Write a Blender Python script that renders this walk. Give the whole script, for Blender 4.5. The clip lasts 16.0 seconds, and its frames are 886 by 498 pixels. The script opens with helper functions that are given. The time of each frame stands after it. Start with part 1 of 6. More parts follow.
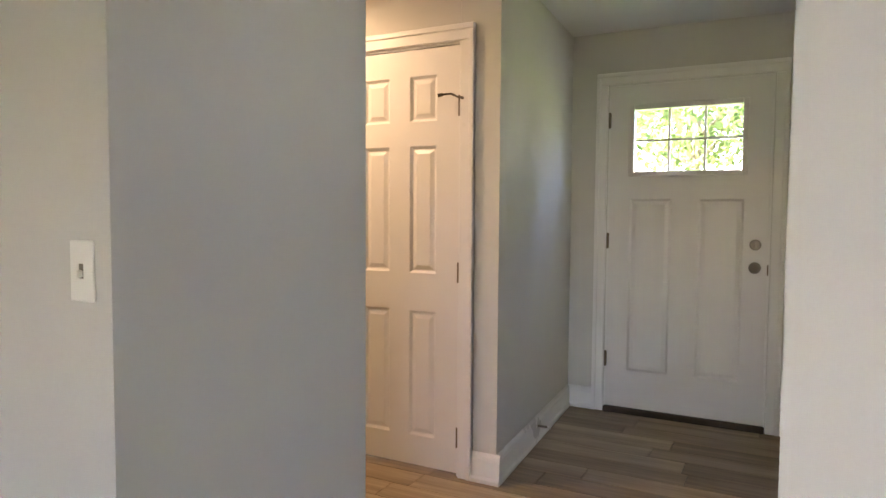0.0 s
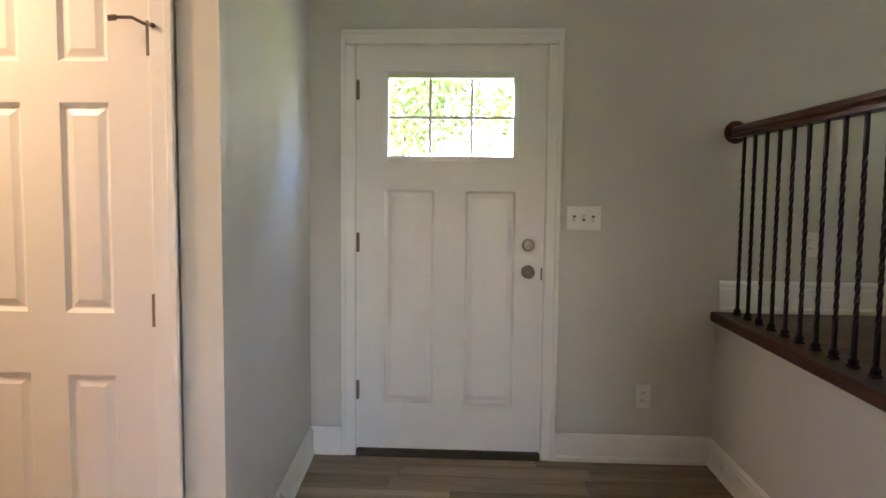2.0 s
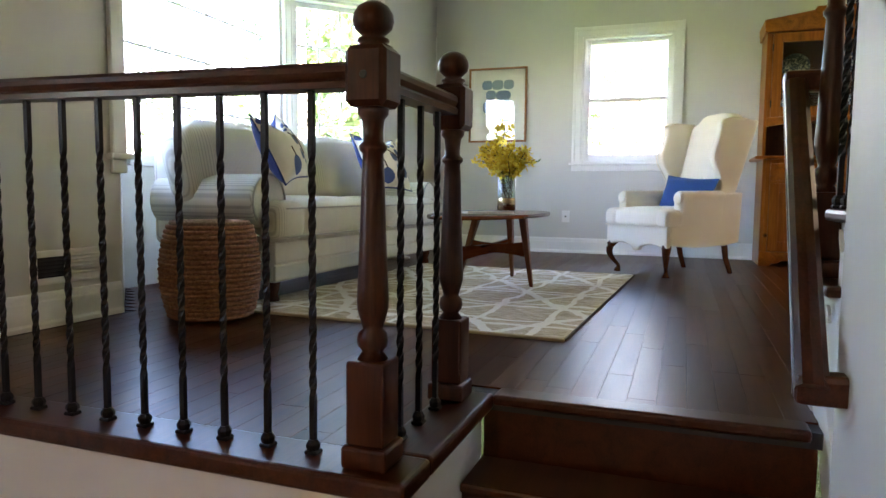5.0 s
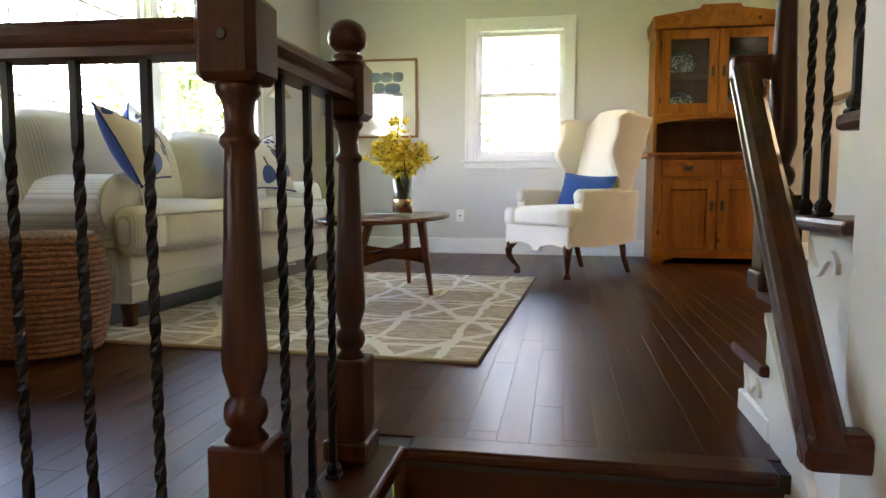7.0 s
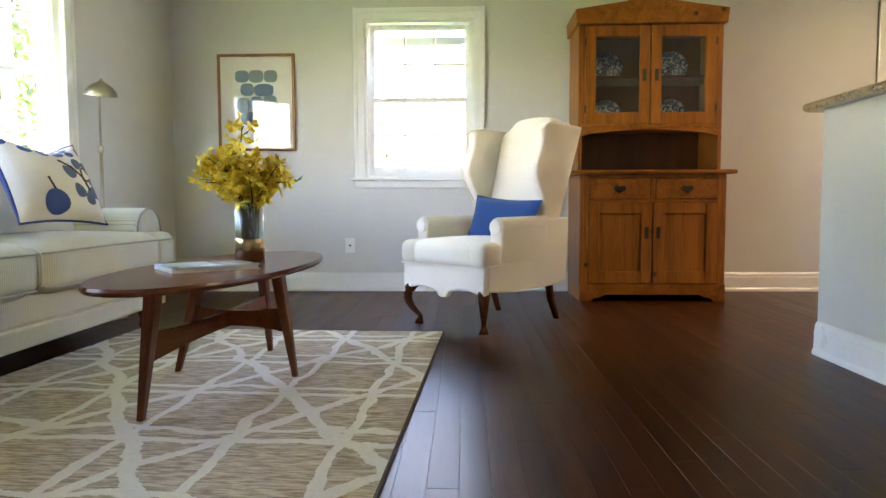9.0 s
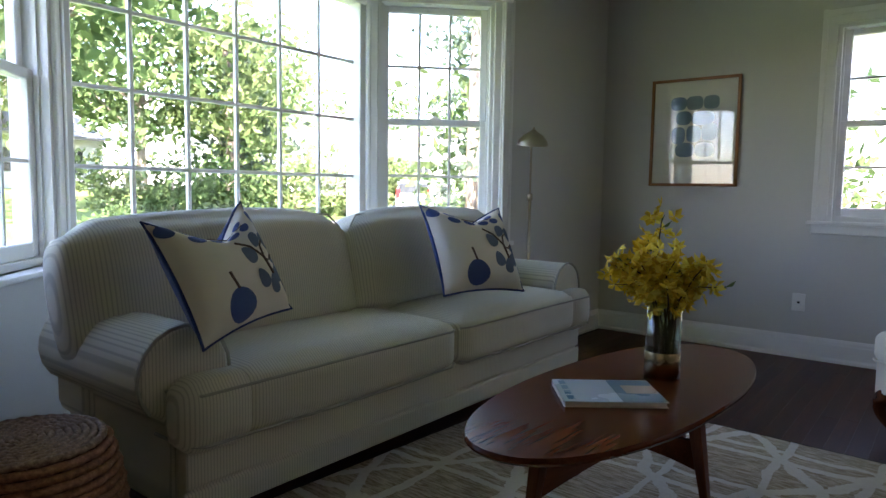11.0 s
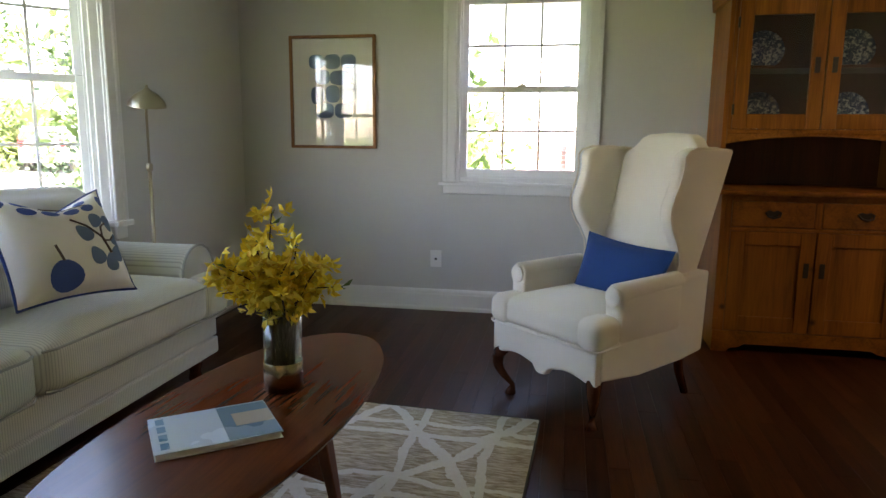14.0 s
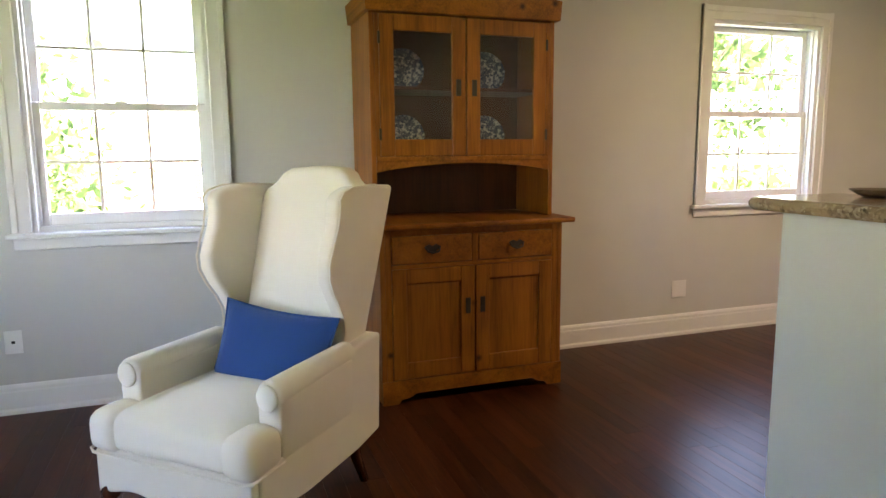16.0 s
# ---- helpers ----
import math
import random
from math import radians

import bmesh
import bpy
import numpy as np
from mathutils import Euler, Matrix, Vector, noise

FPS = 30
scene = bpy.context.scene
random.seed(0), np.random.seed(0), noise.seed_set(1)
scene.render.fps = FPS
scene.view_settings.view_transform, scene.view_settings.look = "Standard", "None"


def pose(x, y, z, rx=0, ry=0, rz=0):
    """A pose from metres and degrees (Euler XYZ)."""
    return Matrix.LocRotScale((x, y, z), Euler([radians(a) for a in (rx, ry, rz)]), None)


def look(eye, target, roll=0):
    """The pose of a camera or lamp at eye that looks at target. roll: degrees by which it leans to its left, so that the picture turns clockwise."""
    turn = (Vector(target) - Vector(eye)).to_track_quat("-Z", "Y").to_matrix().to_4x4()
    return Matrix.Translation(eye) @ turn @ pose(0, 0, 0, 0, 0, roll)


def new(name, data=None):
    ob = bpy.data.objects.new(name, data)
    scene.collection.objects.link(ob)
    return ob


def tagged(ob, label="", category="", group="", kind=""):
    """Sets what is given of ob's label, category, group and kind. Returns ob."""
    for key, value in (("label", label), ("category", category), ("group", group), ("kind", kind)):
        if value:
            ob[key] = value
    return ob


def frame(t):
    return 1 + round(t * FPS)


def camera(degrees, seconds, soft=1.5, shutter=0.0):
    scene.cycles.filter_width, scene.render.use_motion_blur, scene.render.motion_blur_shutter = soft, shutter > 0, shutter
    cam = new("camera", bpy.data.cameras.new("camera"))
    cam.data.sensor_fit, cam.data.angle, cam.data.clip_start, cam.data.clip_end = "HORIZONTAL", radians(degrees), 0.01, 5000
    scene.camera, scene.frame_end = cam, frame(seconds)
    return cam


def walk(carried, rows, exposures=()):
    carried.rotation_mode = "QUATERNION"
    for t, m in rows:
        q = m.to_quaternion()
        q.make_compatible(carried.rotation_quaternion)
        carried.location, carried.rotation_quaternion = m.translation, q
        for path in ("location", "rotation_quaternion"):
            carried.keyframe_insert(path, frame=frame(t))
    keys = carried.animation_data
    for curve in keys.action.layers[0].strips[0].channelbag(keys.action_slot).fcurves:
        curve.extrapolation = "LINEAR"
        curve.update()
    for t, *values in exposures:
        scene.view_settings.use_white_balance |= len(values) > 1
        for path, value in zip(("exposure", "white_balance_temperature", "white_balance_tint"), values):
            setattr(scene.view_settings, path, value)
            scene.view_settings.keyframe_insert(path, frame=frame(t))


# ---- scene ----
cam = camera(67.2, 16.0)
PATH = [
    (0, (-0.099, 0.369, 1.257), (-1.033, 2.135, 1.145), 0.4),
    (0.5, (-0.145, 0.531, 1.306), (-0.907, 2.374, 1.161), 0.5),
    (1, (-0.299, 0.755, 1.293), (-0.829, 2.678, 1.149), 0.5),
    (1.5, (-0.433, 1.027, 1.293), (-0.836, 2.981, 1.149), 0.4),
    (2, (-0.557, 1.273, 1.307), (-0.655, 3.265, 1.154), 0.6),
    (2.5, (-0.756, 1.506, 1.259), (-0.27, 3.442, 1.137), 1.0),
    (3, (-0.651, 1.728, 1.332), (0.254, 3.504, 1.171), 1.3),
    (3.5, (-0.616, 1.878, 1.338), (0.721, 3.357, 1.18), 1.2),
    (4, (-0.614, 1.961, 1.355), (1.036, 3.078, 1.182), 1.0),
    (4.5, (-0.612, 1.973, 1.36), (1.188, 2.828, 1.19), 0.8),
    (5, (-0.616, 1.972, 1.363), (1.26, 2.646, 1.197), 0.6),
    (7.5, (0.017, 2.14, 1.387), (2.0, 2.347, 1.224), 0.0),
    (8, (0.346, 2.139, 1.376), (2.341, 2.187, 1.235), -0.1),
    (8.5, (0.593, 2.128, 1.399), (2.589, 2.155, 1.267), -0.1),
    (9, (0.887, 2.176, 1.468), (2.882, 2.242, 1.336), -0.2),
    (9.5, (1.032, 2.217, 1.577), (3.001, 2.545, 1.453), -0.3),
    (10, (1.217, 2.24, 1.692), (3.073, 2.976, 1.584), -0.4),
    (10.2, (1.255, 2.259, 1.737), (3.046, 3.143, 1.635), -0.2),
    (12.3, (1.403, 2.27, 1.914), (2.844, 3.634, 1.668), 0.5),
    (12.5, (1.414, 2.243, 1.922), (2.949, 3.496, 1.647), 0.5),
    (13, (1.437, 2.262, 1.936), (3.198, 3.153, 1.614), 0.7),
    (13.5, (1.518, 2.255, 1.949), (3.393, 2.869, 1.622), 0.7),
    (14, (1.713, 2.221, 1.988), (3.653, 2.577, 1.66), 0.5),
    (14.5, (1.856, 2.206, 2.085), (3.824, 2.352, 1.763), -0.0),
    (15, (2.036, 2.23, 2.094), (4.009, 2.124, 1.784), -0.2),
    (15.5, (2.256, 2.221, 2.066), (4.173, 1.736, 1.771), -0.3),
    (16, (2.497, 2.147, 2.079), (4.364, 1.49, 1.788), -0.5),
]
EXPO = [(0.0, 5.02, 7100, 24), (1.0, 5.22, 7000, 24), (2.0, 5.33, 6800, 25), (3.0, 5.65, 6100, 23), (4.0, 5.68, 6100, 22), (5.0, 5.65, 6700, 24), (7.5, 5.82, 7650, 26), (9.0, 5.85, 7150, 25), (10.0, 5.08, 6600, 23), (12.3, 3.1, 6350, 28), (13.0, 3.75, 6800, 27), (13.5, 4.3, 7200, 26), (14.0, 4.6, 7250, 25), (14.5, 4.88, 7450, 26), (15.0, 5.08, 7300, 25), (16.0, 5.4, 7250, 25)]
walk(cam, [(t, look(eye, target, roll)) for t, eye, target, roll in PATH], EXPO)


# ---- world, sun ----
world = bpy.data.worlds.new("sky")
scene.world = world
world.use_nodes = True
wn = world.node_tree
sky = wn.nodes.new("ShaderNodeTexSky")
sky.sky_type = "NISHITA"
sky.sun_disc = False
sky.sun_elevation = radians(48)
sky.sun_rotation = radians(222)
wn.links.new(sky.outputs[0], wn.nodes["Background"].inputs[0])
wn.nodes["Background"].inputs[1].default_value = 0.15
sun_data = bpy.data.lights.new("sun", "SUN")
sun_data.energy, sun_data.angle, sun_data.color = 5.0, radians(0.5), (1.0, 0.95, 0.86)
sun = new("sun", sun_data)
sun.matrix_world = look((-6, -6.7, 10), (0, 0, 0))


def bulb(name, place, watts, colour, size):
    d = bpy.data.lights.new(name, "AREA")
    d.shape, d.size, d.energy, d.color = "DISK", size, watts, colour
    ob = new(name, d)
    ob.matrix_world = look(place, (place[0], place[1] + 0.001, place[2] - 1))
    return ob


bulb("hall_bulb", (-2.3, 2.6, 2.33), 0.62, (1.0, 0.72, 0.42), 0.22)
bulb("kitchen_bulb", (4.3, -1.5, 3.38), 1.1, (1.0, 0.78, 0.52), 0.3)


# ---- materials ----
def material(name, base, rough=0.5, metal=0.0, spec=0.5):
    m = bpy.data.materials.new(name)
    m.use_nodes = True
    b = m.node_tree.nodes["Principled BSDF"]
    b.inputs["Base Color"].default_value = (*base, 1)
    b.inputs["Roughness"].default_value = rough
    b.inputs["Metallic"].default_value = metal
    b.inputs["Specular IOR Level"].default_value = spec
    return m


class Nodes:
    """Short hands for a material's nodes."""

    def __init__(self, m, scale=(1, 1, 1), rot=(0, 0, 0), space="Object"):
        self.t = m.node_tree
        self.b = self.t.nodes["Principled BSDF"]
        co = self.t.nodes.new("ShaderNodeTexCoord")
        mp = self.t.nodes.new("ShaderNodeMapping")
        mp.inputs["Scale"].default_value = scale
        mp.inputs["Rotation"].default_value = [radians(a) for a in rot]
        self.t.links.new(co.outputs[space], mp.inputs[0])
        self.co = mp.outputs[0]

    def link(self, a, b):
        self.t.links.new(a, b)

    def noise(self, scale, detail=4, rough=0.5, stretch=None, warp=0.0):
        n = self.t.nodes.new("ShaderNodeTexNoise")
        n.inputs["Scale"].default_value, n.inputs["Detail"].default_value = scale, detail
        n.inputs["Roughness"].default_value, n.inputs["Distortion"].default_value = rough, warp
        co = self.co
        if stretch:
            s = self.t.nodes.new("ShaderNodeMapping")
            s.inputs["Scale"].default_value = stretch
            self.link(co, s.inputs[0])
            co = s.outputs[0]
        self.link(co, n.inputs["Vector"])
        return n.outputs["Fac"]

    def wave(self, scale, distort=0.0, axis="X", detail=2, profile="SIN"):
        n = self.t.nodes.new("ShaderNodeTexWave")
        n.bands_direction, n.wave_profile = axis, profile
        n.inputs["Scale"].default_value, n.inputs["Distortion"].default_value = scale, distort
        n.inputs["Detail"].default_value = detail
        self.link(self.co, n.inputs["Vector"])
        return n.outputs["Fac"]

    def voronoi(self, scale, feature="F1", out="Distance", rand=1.0):
        n = self.t.nodes.new("ShaderNodeTexVoronoi")
        n.feature = feature
        n.inputs["Scale"].default_value = scale
        n.inputs["Randomness"].default_value = rand
        self.link(self.co, n.inputs["Vector"])
        return n.outputs[out]

    def ramp(self, fac, *stops):
        n = self.t.nodes.new("ShaderNodeValToRGB")
        e = n.color_ramp.elements
        while len(e) < len(stops):
            e.new(0.5)
        for el, (p, c) in zip(e, stops):
            el.position = p
            el.color = (*c, 1) if len(c) == 3 else c
        self.link(fac, n.inputs[0])
        return n.outputs[0]

    def mix(self, fac, a, b, kind="MIX"):
        n = self.t.nodes.new("ShaderNodeMix")
        n.data_type, n.blend_type = "RGBA", kind
        for v, s in ((fac, n.inputs[0]), (a, n.inputs[6]), (b, n.inputs[7])):
            if isinstance(v, (int, float)):
                s.default_value = v
            elif isinstance(v, tuple):
                s.default_value = (*v, 1)
            else:
                self.link(v, s)
        return n.outputs[2]

    def math(self, op, a, b=0.0, c=0.0):
        n = self.t.nodes.new("ShaderNodeMath")
        n.operation = op
        for v, s in zip((a, b, c), n.inputs):
            if isinstance(v, (int, float)):
                s.default_value = v
            else:
                self.link(v, s)
        return n.outputs[0]

    def random(self):
        return self.t.nodes.new("ShaderNodeObjectInfo").outputs["Random"]

    def island(self):
        return self.t.nodes.new("ShaderNodeNewGeometry").outputs["Random Per Island"]

    def xyz(self):
        n = self.t.nodes.new("ShaderNodeSeparateXYZ")
        self.link(self.co, n.inputs[0])
        return n.outputs

    def colour(self, c):
        self.link(c, self.b.inputs["Base Color"])

    def rough(self, f):
        self.link(f, self.b.inputs["Roughness"])

    def bump(self, h, strength=0.2, dist=0.01):
        n = self.t.nodes.new("ShaderNodeBump")
        n.inputs["Strength"].default_value, n.inputs["Distance"].default_value = strength, dist
        self.link(h, n.inputs["Height"])
        self.link(n.outputs[0], self.b.inputs["Normal"])


def paint(name, base, rough=0.55, bump=0.06):
    m = material(name, base, rough, 0, 0.35)
    n = Nodes(m, space="Object")
    big = n.noise(1.3, 3)
    n.colour(n.mix(big, tuple(c * 0.95 for c in base), tuple(min(1, c * 1.03) for c in base)))
    n.rough(n.ramp(n.noise(5, 3), (0.3, (rough - 0.07,) * 3), (0.7, (rough + 0.07,) * 3)))
    n.bump(n.noise(260, 2), bump, 0.002)
    return m


def timber(name, dark, light, rough=0.35, along="X", ring=14, piece=False, bump=0.08, knots=False, spread=0.5, spec=0.28):
    m = material(name, light, rough, 0, spec)
    st = {"X": (0.06, 1, 1), "Y": (1, 0.06, 1), "Z": (1, 1, 0.06)}[along]
    n = Nodes(m)
    if piece:
        add = n.t.nodes.new("ShaderNodeVectorMath")
        add.operation = "ADD"
        comb = n.t.nodes.new("ShaderNodeCombineXYZ")
        pick = n.island() if piece == "island" else n.random()
        r = n.math("MULTIPLY", pick, 37.0)
        for s in comb.inputs:
            n.link(r, s)
        n.link(n.co, add.inputs[0])
        n.link(comb.outputs[0], add.inputs[1])
        n.co = add.outputs[0]
    grain = n.noise(ring, 6, 0.6, st, 0.8)
    fine = n.noise(ring * 9, 3, 0.5, st)
    f = n.math("MULTIPLY_ADD", fine, 0.35, n.math("MULTIPLY", grain, 0.7))
    mid = tuple((a + b) / 2 for a, b in zip(dark, light))
    c = n.ramp(f, (0.3, dark), (0.5, mid), (0.72, light))
    if piece:
        k = n.math("ADD", 1 - spread / 2, n.math("MULTIPLY", pick, spread))
        hsv = n.t.nodes.new("ShaderNodeHueSaturation")
        n.link(c, hsv.inputs["Color"])
        n.link(k, hsv.inputs["Value"])
        c = hsv.outputs[0]
    if knots:
        v = n.voronoi(4.5)
        spot = n.ramp(v, (0.03, (1, 1, 1)), (0.11, (0, 0, 0)))
        c = n.mix(spot, c, tuple(x * 0.45 for x in dark))
    n.colour(c)
    n.rough(n.ramp(n.noise(5, 4, 0.5, st), (0.3, (rough - 0.02,) * 3), (0.75, (rough + 0.04,) * 3)))
    if bump > 0:
        n.bump(f, bump, 0.004)
    return m


def cloth(name, base, rough=0.9, thread=700, bump=0.25, vary=0.1):
    m = material(name, base, rough, 0, 0.2)
    n = Nodes(m)
    big = n.noise(3.5, 4)
    n.colour(n.mix(big, tuple(c * (1 - vary) for c in base), tuple(min(1, c * (1 + vary)) for c in base)))
    n.b.inputs["Sheen Weight"].default_value = 0.15
    n.bump(n.math("ADD", n.noise(thread, 2), n.math("MULTIPLY", n.noise(9, 3), 2.0)), bump, 0.004)
    return m


WALL = paint("wall_paint", (0.60, 0.585, 0.545))
CEIL = paint("ceiling_paint", (0.78, 0.77, 0.74), 0.7)
TRIM = paint("trim_paint", (0.80, 0.79, 0.77), 0.33, 0.02)
DOORP = paint("door_paint", (0.78, 0.76, 0.74), 0.38, 0.03)
PLASTIC = material("switch_plastic", (0.8, 0.79, 0.75), 0.3)
DARKHOLE = material("dark_slot", (0.02, 0.02, 0.02), 0.7)
NICKEL = material("satin_nickel", (0.27, 0.24, 0.20), 0.34, 1.0)
BRASS = material("aged_brass", (0.42, 0.36, 0.26), 0.33, 1.0)
HINGE = material("hinge_metal", (0.20, 0.165, 0.125), 0.42, 1.0)
IRON = material("black_iron", (0.007, 0.007, 0.008), 0.5, 0.0, 0.25)
OAKDARK = timber("dark_stained_oak", (0.018, 0.0045, 0.0016), (0.075, 0.019, 0.0055), 0.33, "X", 20)
OAKDARKZ = timber("dark_turned_oak", (0.018, 0.0045, 0.0016), (0.075, 0.019, 0.0055), 0.36, "Z", 20)
PLANK = timber("floor_plank_oak", (0.013, 0.0032, 0.0009), (0.078, 0.0205, 0.0056), 0.31, "X", 16, True, 0.0, spread=0.6, spec=0.14)
WALNUT = timber("walnut_veneer", (0.06, 0.013, 0.004), (0.14, 0.034, 0.010), 0.24, "X", 12, bump=0.0)
WALNUTZ = timber("walnut_leg", (0.075, 0.019, 0.005), (0.18, 0.05, 0.014), 0.35, "Z", 14)
PINE = timber("honey_pine", (0.105, 0.026, 0.002), (0.40, 0.13, 0.013), 0.42, "Z", 11, knots=True)
PINEX = timber("honey_pine_rail", (0.105, 0.026, 0.002), (0.40, 0.13, 0.013), 0.42, "Y", 11, knots=True)
# darkened copy of PINE: the shade inside the hutch is put into the colour
PINESHADED = timber("shaded_pine", (0.045, 0.014, 0.004), (0.11, 0.036, 0.010), 0.5, "Z", 11, knots=True)
MAHOG = timber("chair_leg_wood", (0.045, 0.014, 0.007), (0.13, 0.042, 0.018), 0.25, "Z", 20)
FRAMEW = timber("picture_frame_wood", (0.20, 0.085, 0.03), (0.38, 0.17, 0.065), 0.4, "Z", 20)
CREAM = cloth("cream_upholstery", (0.82, 0.735, 0.60), vary=0.05)
BLUE = cloth("blue_pillow_cloth", (0.016, 0.060, 0.19), thread=500)
NAVY = cloth("navy_cushion_back", (0.02, 0.045, 0.17))
IVORY = cloth("ivory_cushion_cloth", (0.74, 0.70, 0.62), vary=0.05)
PRINT = cloth("blue_print_cloth", (0.045, 0.085, 0.26), vary=0.25)
STEMP = cloth("brown_print_cloth", (0.10, 0.07, 0.06))

TILE = timber("wood_look_tile", (0.13, 0.088, 0.058), (0.42, 0.32, 0.225), 0.42, "X", 7, True, 0.05, spread=0.6)
GROUT = paint("grout", (0.16, 0.14, 0.12), 0.9)


def stripe_cloth():
    m = material("ticking_stripe_cloth", (0.6, 0.6, 0.54), 0.9, 0, 0.2)
    n = Nodes(m)
    x, y, z = n.xyz()
    s = n.math("FRACT", n.math("MULTIPLY", x, 95.0))
    line = n.ramp(s, (0.30, (0, 0, 0)), (0.42, (1, 1, 1)), (0.62, (1, 1, 1)), (0.74, (0, 0, 0)))
    base = n.mix(n.noise(3, 4), (0.57, 0.55, 0.455), (0.66, 0.635, 0.525))
    n.colour(n.mix(n.math("MULTIPLY", line, 0.5), base, (0.29, 0.28, 0.225)))
    n.b.inputs["Sheen Weight"].default_value = 0.15
    n.bump(n.math("ADD", n.noise(600, 2), n.math("MULTIPLY", n.noise(8, 3), 2.5)), 0.25, 0.004)
    return m


STRIPE = stripe_cloth()


def glass_pane(name, tint=(1, 1, 1), gloss=0.08):
    m = bpy.data.materials.new(name)
    m.use_nodes = True
    t = m.node_tree
    t.nodes.clear()
    out = t.nodes.new("ShaderNodeOutputMaterial")
    tr = t.nodes.new("ShaderNodeBsdfTransparent")
    tr.inputs[0].default_value = (*tint, 1)
    gl = t.nodes.new("ShaderNodeBsdfGlossy")
    gl.inputs["Roughness"].default_value = 0.02
    mx = t.nodes.new("ShaderNodeMixShader")
    lw = t.nodes.new("ShaderNodeLayerWeight")
    lw.inputs[0].default_value = 0.5
    pw = t.nodes.new("ShaderNodeMath")
    pw.operation = "POWER"
    pw.inputs[1].default_value = 4.0
    t.links.new(lw.outputs["Facing"], pw.inputs[0])
    ad = t.nodes.new("ShaderNodeMath")
    ad.operation = "MULTIPLY_ADD"
    ad.inputs[1].default_value, ad.inputs[2].default_value = 0.7, gloss
    t.links.new(pw.outputs[0], ad.inputs[0])
    t.links.new(ad.outputs[0], mx.inputs[0])
    t.links.new(tr.outputs[0], mx.inputs[1])
    t.links.new(gl.outputs[0], mx.inputs[2])
    t.links.new(mx.outputs[0], out.inputs[0])
    return m


PANE = glass_pane("window_glass")
CABGLASS = glass_pane("cabinet_glass", (0.85, 0.87, 0.85))
VASEGLASS = glass_pane("vase_glass", (0.88, 0.92, 0.88))


# ---- mesh helpers ----
def link_mesh(name, bm, mat, smooth=False):
    me = bpy.data.meshes.new(name)
    bm.normal_update()
    bm.to_mesh(me)
    bm.free()
    if mat is not None:
        for m in (mat if isinstance(mat, (list, tuple)) else [mat]):
            me.materials.append(m)
    if smooth:
        for p in me.polygons:
            p.use_smooth = True
    return me


def part(name, bm, mat, parent=None, label="", smooth=False, at=None):
    ob = new(name, link_mesh(name, bm, mat, smooth))
    if parent is not None:
        ob.parent = parent
    if at is not None:
        ob.matrix_basis = at
    if label:
        ob["label"] = label
    return ob


def thing(name, m, label, category, group="", kind=""):
    ob = new(name)
    ob.empty_display_size = 0.1
    ob.matrix_basis = m
    return tagged(ob, label, category, group, kind)


def box(bm, x0, x1, y0, y1, z0, z1, bevel=0.0, segs=1, m=None):
    r = bmesh.ops.create_cube(bm, size=1)
    vs = r["verts"]
    for v in vs:
        v.co = Vector(((x0 + x1) / 2 + v.co.x * (x1 - x0), (y0 + y1) / 2 + v.co.y * (y1 - y0), (z0 + z1) / 2 + v.co.z * (z1 - z0)))
    if bevel:
        es = {e for v in vs for e in v.link_edges}
        r2 = bmesh.ops.bevel(bm, geom=list(es), offset=bevel, segments=segs, affect="EDGES", profile=0.5)
        vs = list({v for f in r2["faces"] for v in f.verts} | {v for v in vs if v.is_valid})
    if m is not None:
        vs = [v for v in vs if v.is_valid]
        bmesh.ops.transform(bm, matrix=m, verts=vs)
    return vs


def boxed(x0, x1, y0, y1, z0, z1, bevel=0.0, segs=1):
    bm = bmesh.new()
    box(bm, x0, x1, y0, y1, z0, z1, bevel, segs)
    return bm


def sheet(x0, x1, y, z0, z1):
    """A pane of glass as one face."""
    bm = bmesh.new()
    bm.faces.new([bm.verts.new(c) for c in ((x0, y, z0), (x1, y, z0), (x1, y, z1), (x0, y, z1))])
    return bm


def lathe(profile, segs=20, bm=None, m=None):
    """A turned shape: (radius, height) pairs from the bottom to the top."""
    bm = bm or bmesh.new()
    rings = []
    for r, z in profile:
        ring = []
        for i in range(segs):
            a = 2 * math.pi * i / segs
            co = Vector((r * math.cos(a), r * math.sin(a), z))
            ring.append(bm.verts.new(m @ co if m else co))
        rings.append(ring)
    for a, b in zip(rings, rings[1:]):
        for i in range(segs):
            bm.faces.new((a[i], a[(i + 1) % segs], b[(i + 1) % segs], b[i]))
    bm.faces.new(rings[0][::-1])
    bm.faces.new(rings[-1])
    return bm


def tube(points, radius, segs=8, bm=None):
    """A round bar along points; radius may be a list."""
    bm = bm or bmesh.new()
    pts = [Vector(p) for p in points]
    rad = radius if isinstance(radius, (list, tuple)) else [radius] * len(pts)
    rings = []
    up = Vector((0.13, 0.21, 0.97))
    for i, p in enumerate(pts):
        d = (pts[min(i + 1, len(pts) - 1)] - pts[max(i - 1, 0)]).normalized()
        a = d.cross(up)
        if a.length < 0.05:
            a = d.cross(Vector((1, 0, 0)))
        a.normalize()
        b = d.cross(a)
        rings.append([bm.verts.new(p + (a * math.cos(2 * math.pi * k / segs) + b * math.sin(2 * math.pi * k / segs)) * rad[i]) for k in range(segs)])
    for r, s in zip(rings, rings[1:]):
        for k in range(segs):
            bm.faces.new((r[k], r[(k + 1) % segs], s[(k + 1) % segs], s[k]))
    bm.faces.new(rings[0][::-1])
    bm.faces.new(rings[-1])
    bmesh.ops.recalc_face_normals(bm, faces=bm.faces)
    return bm


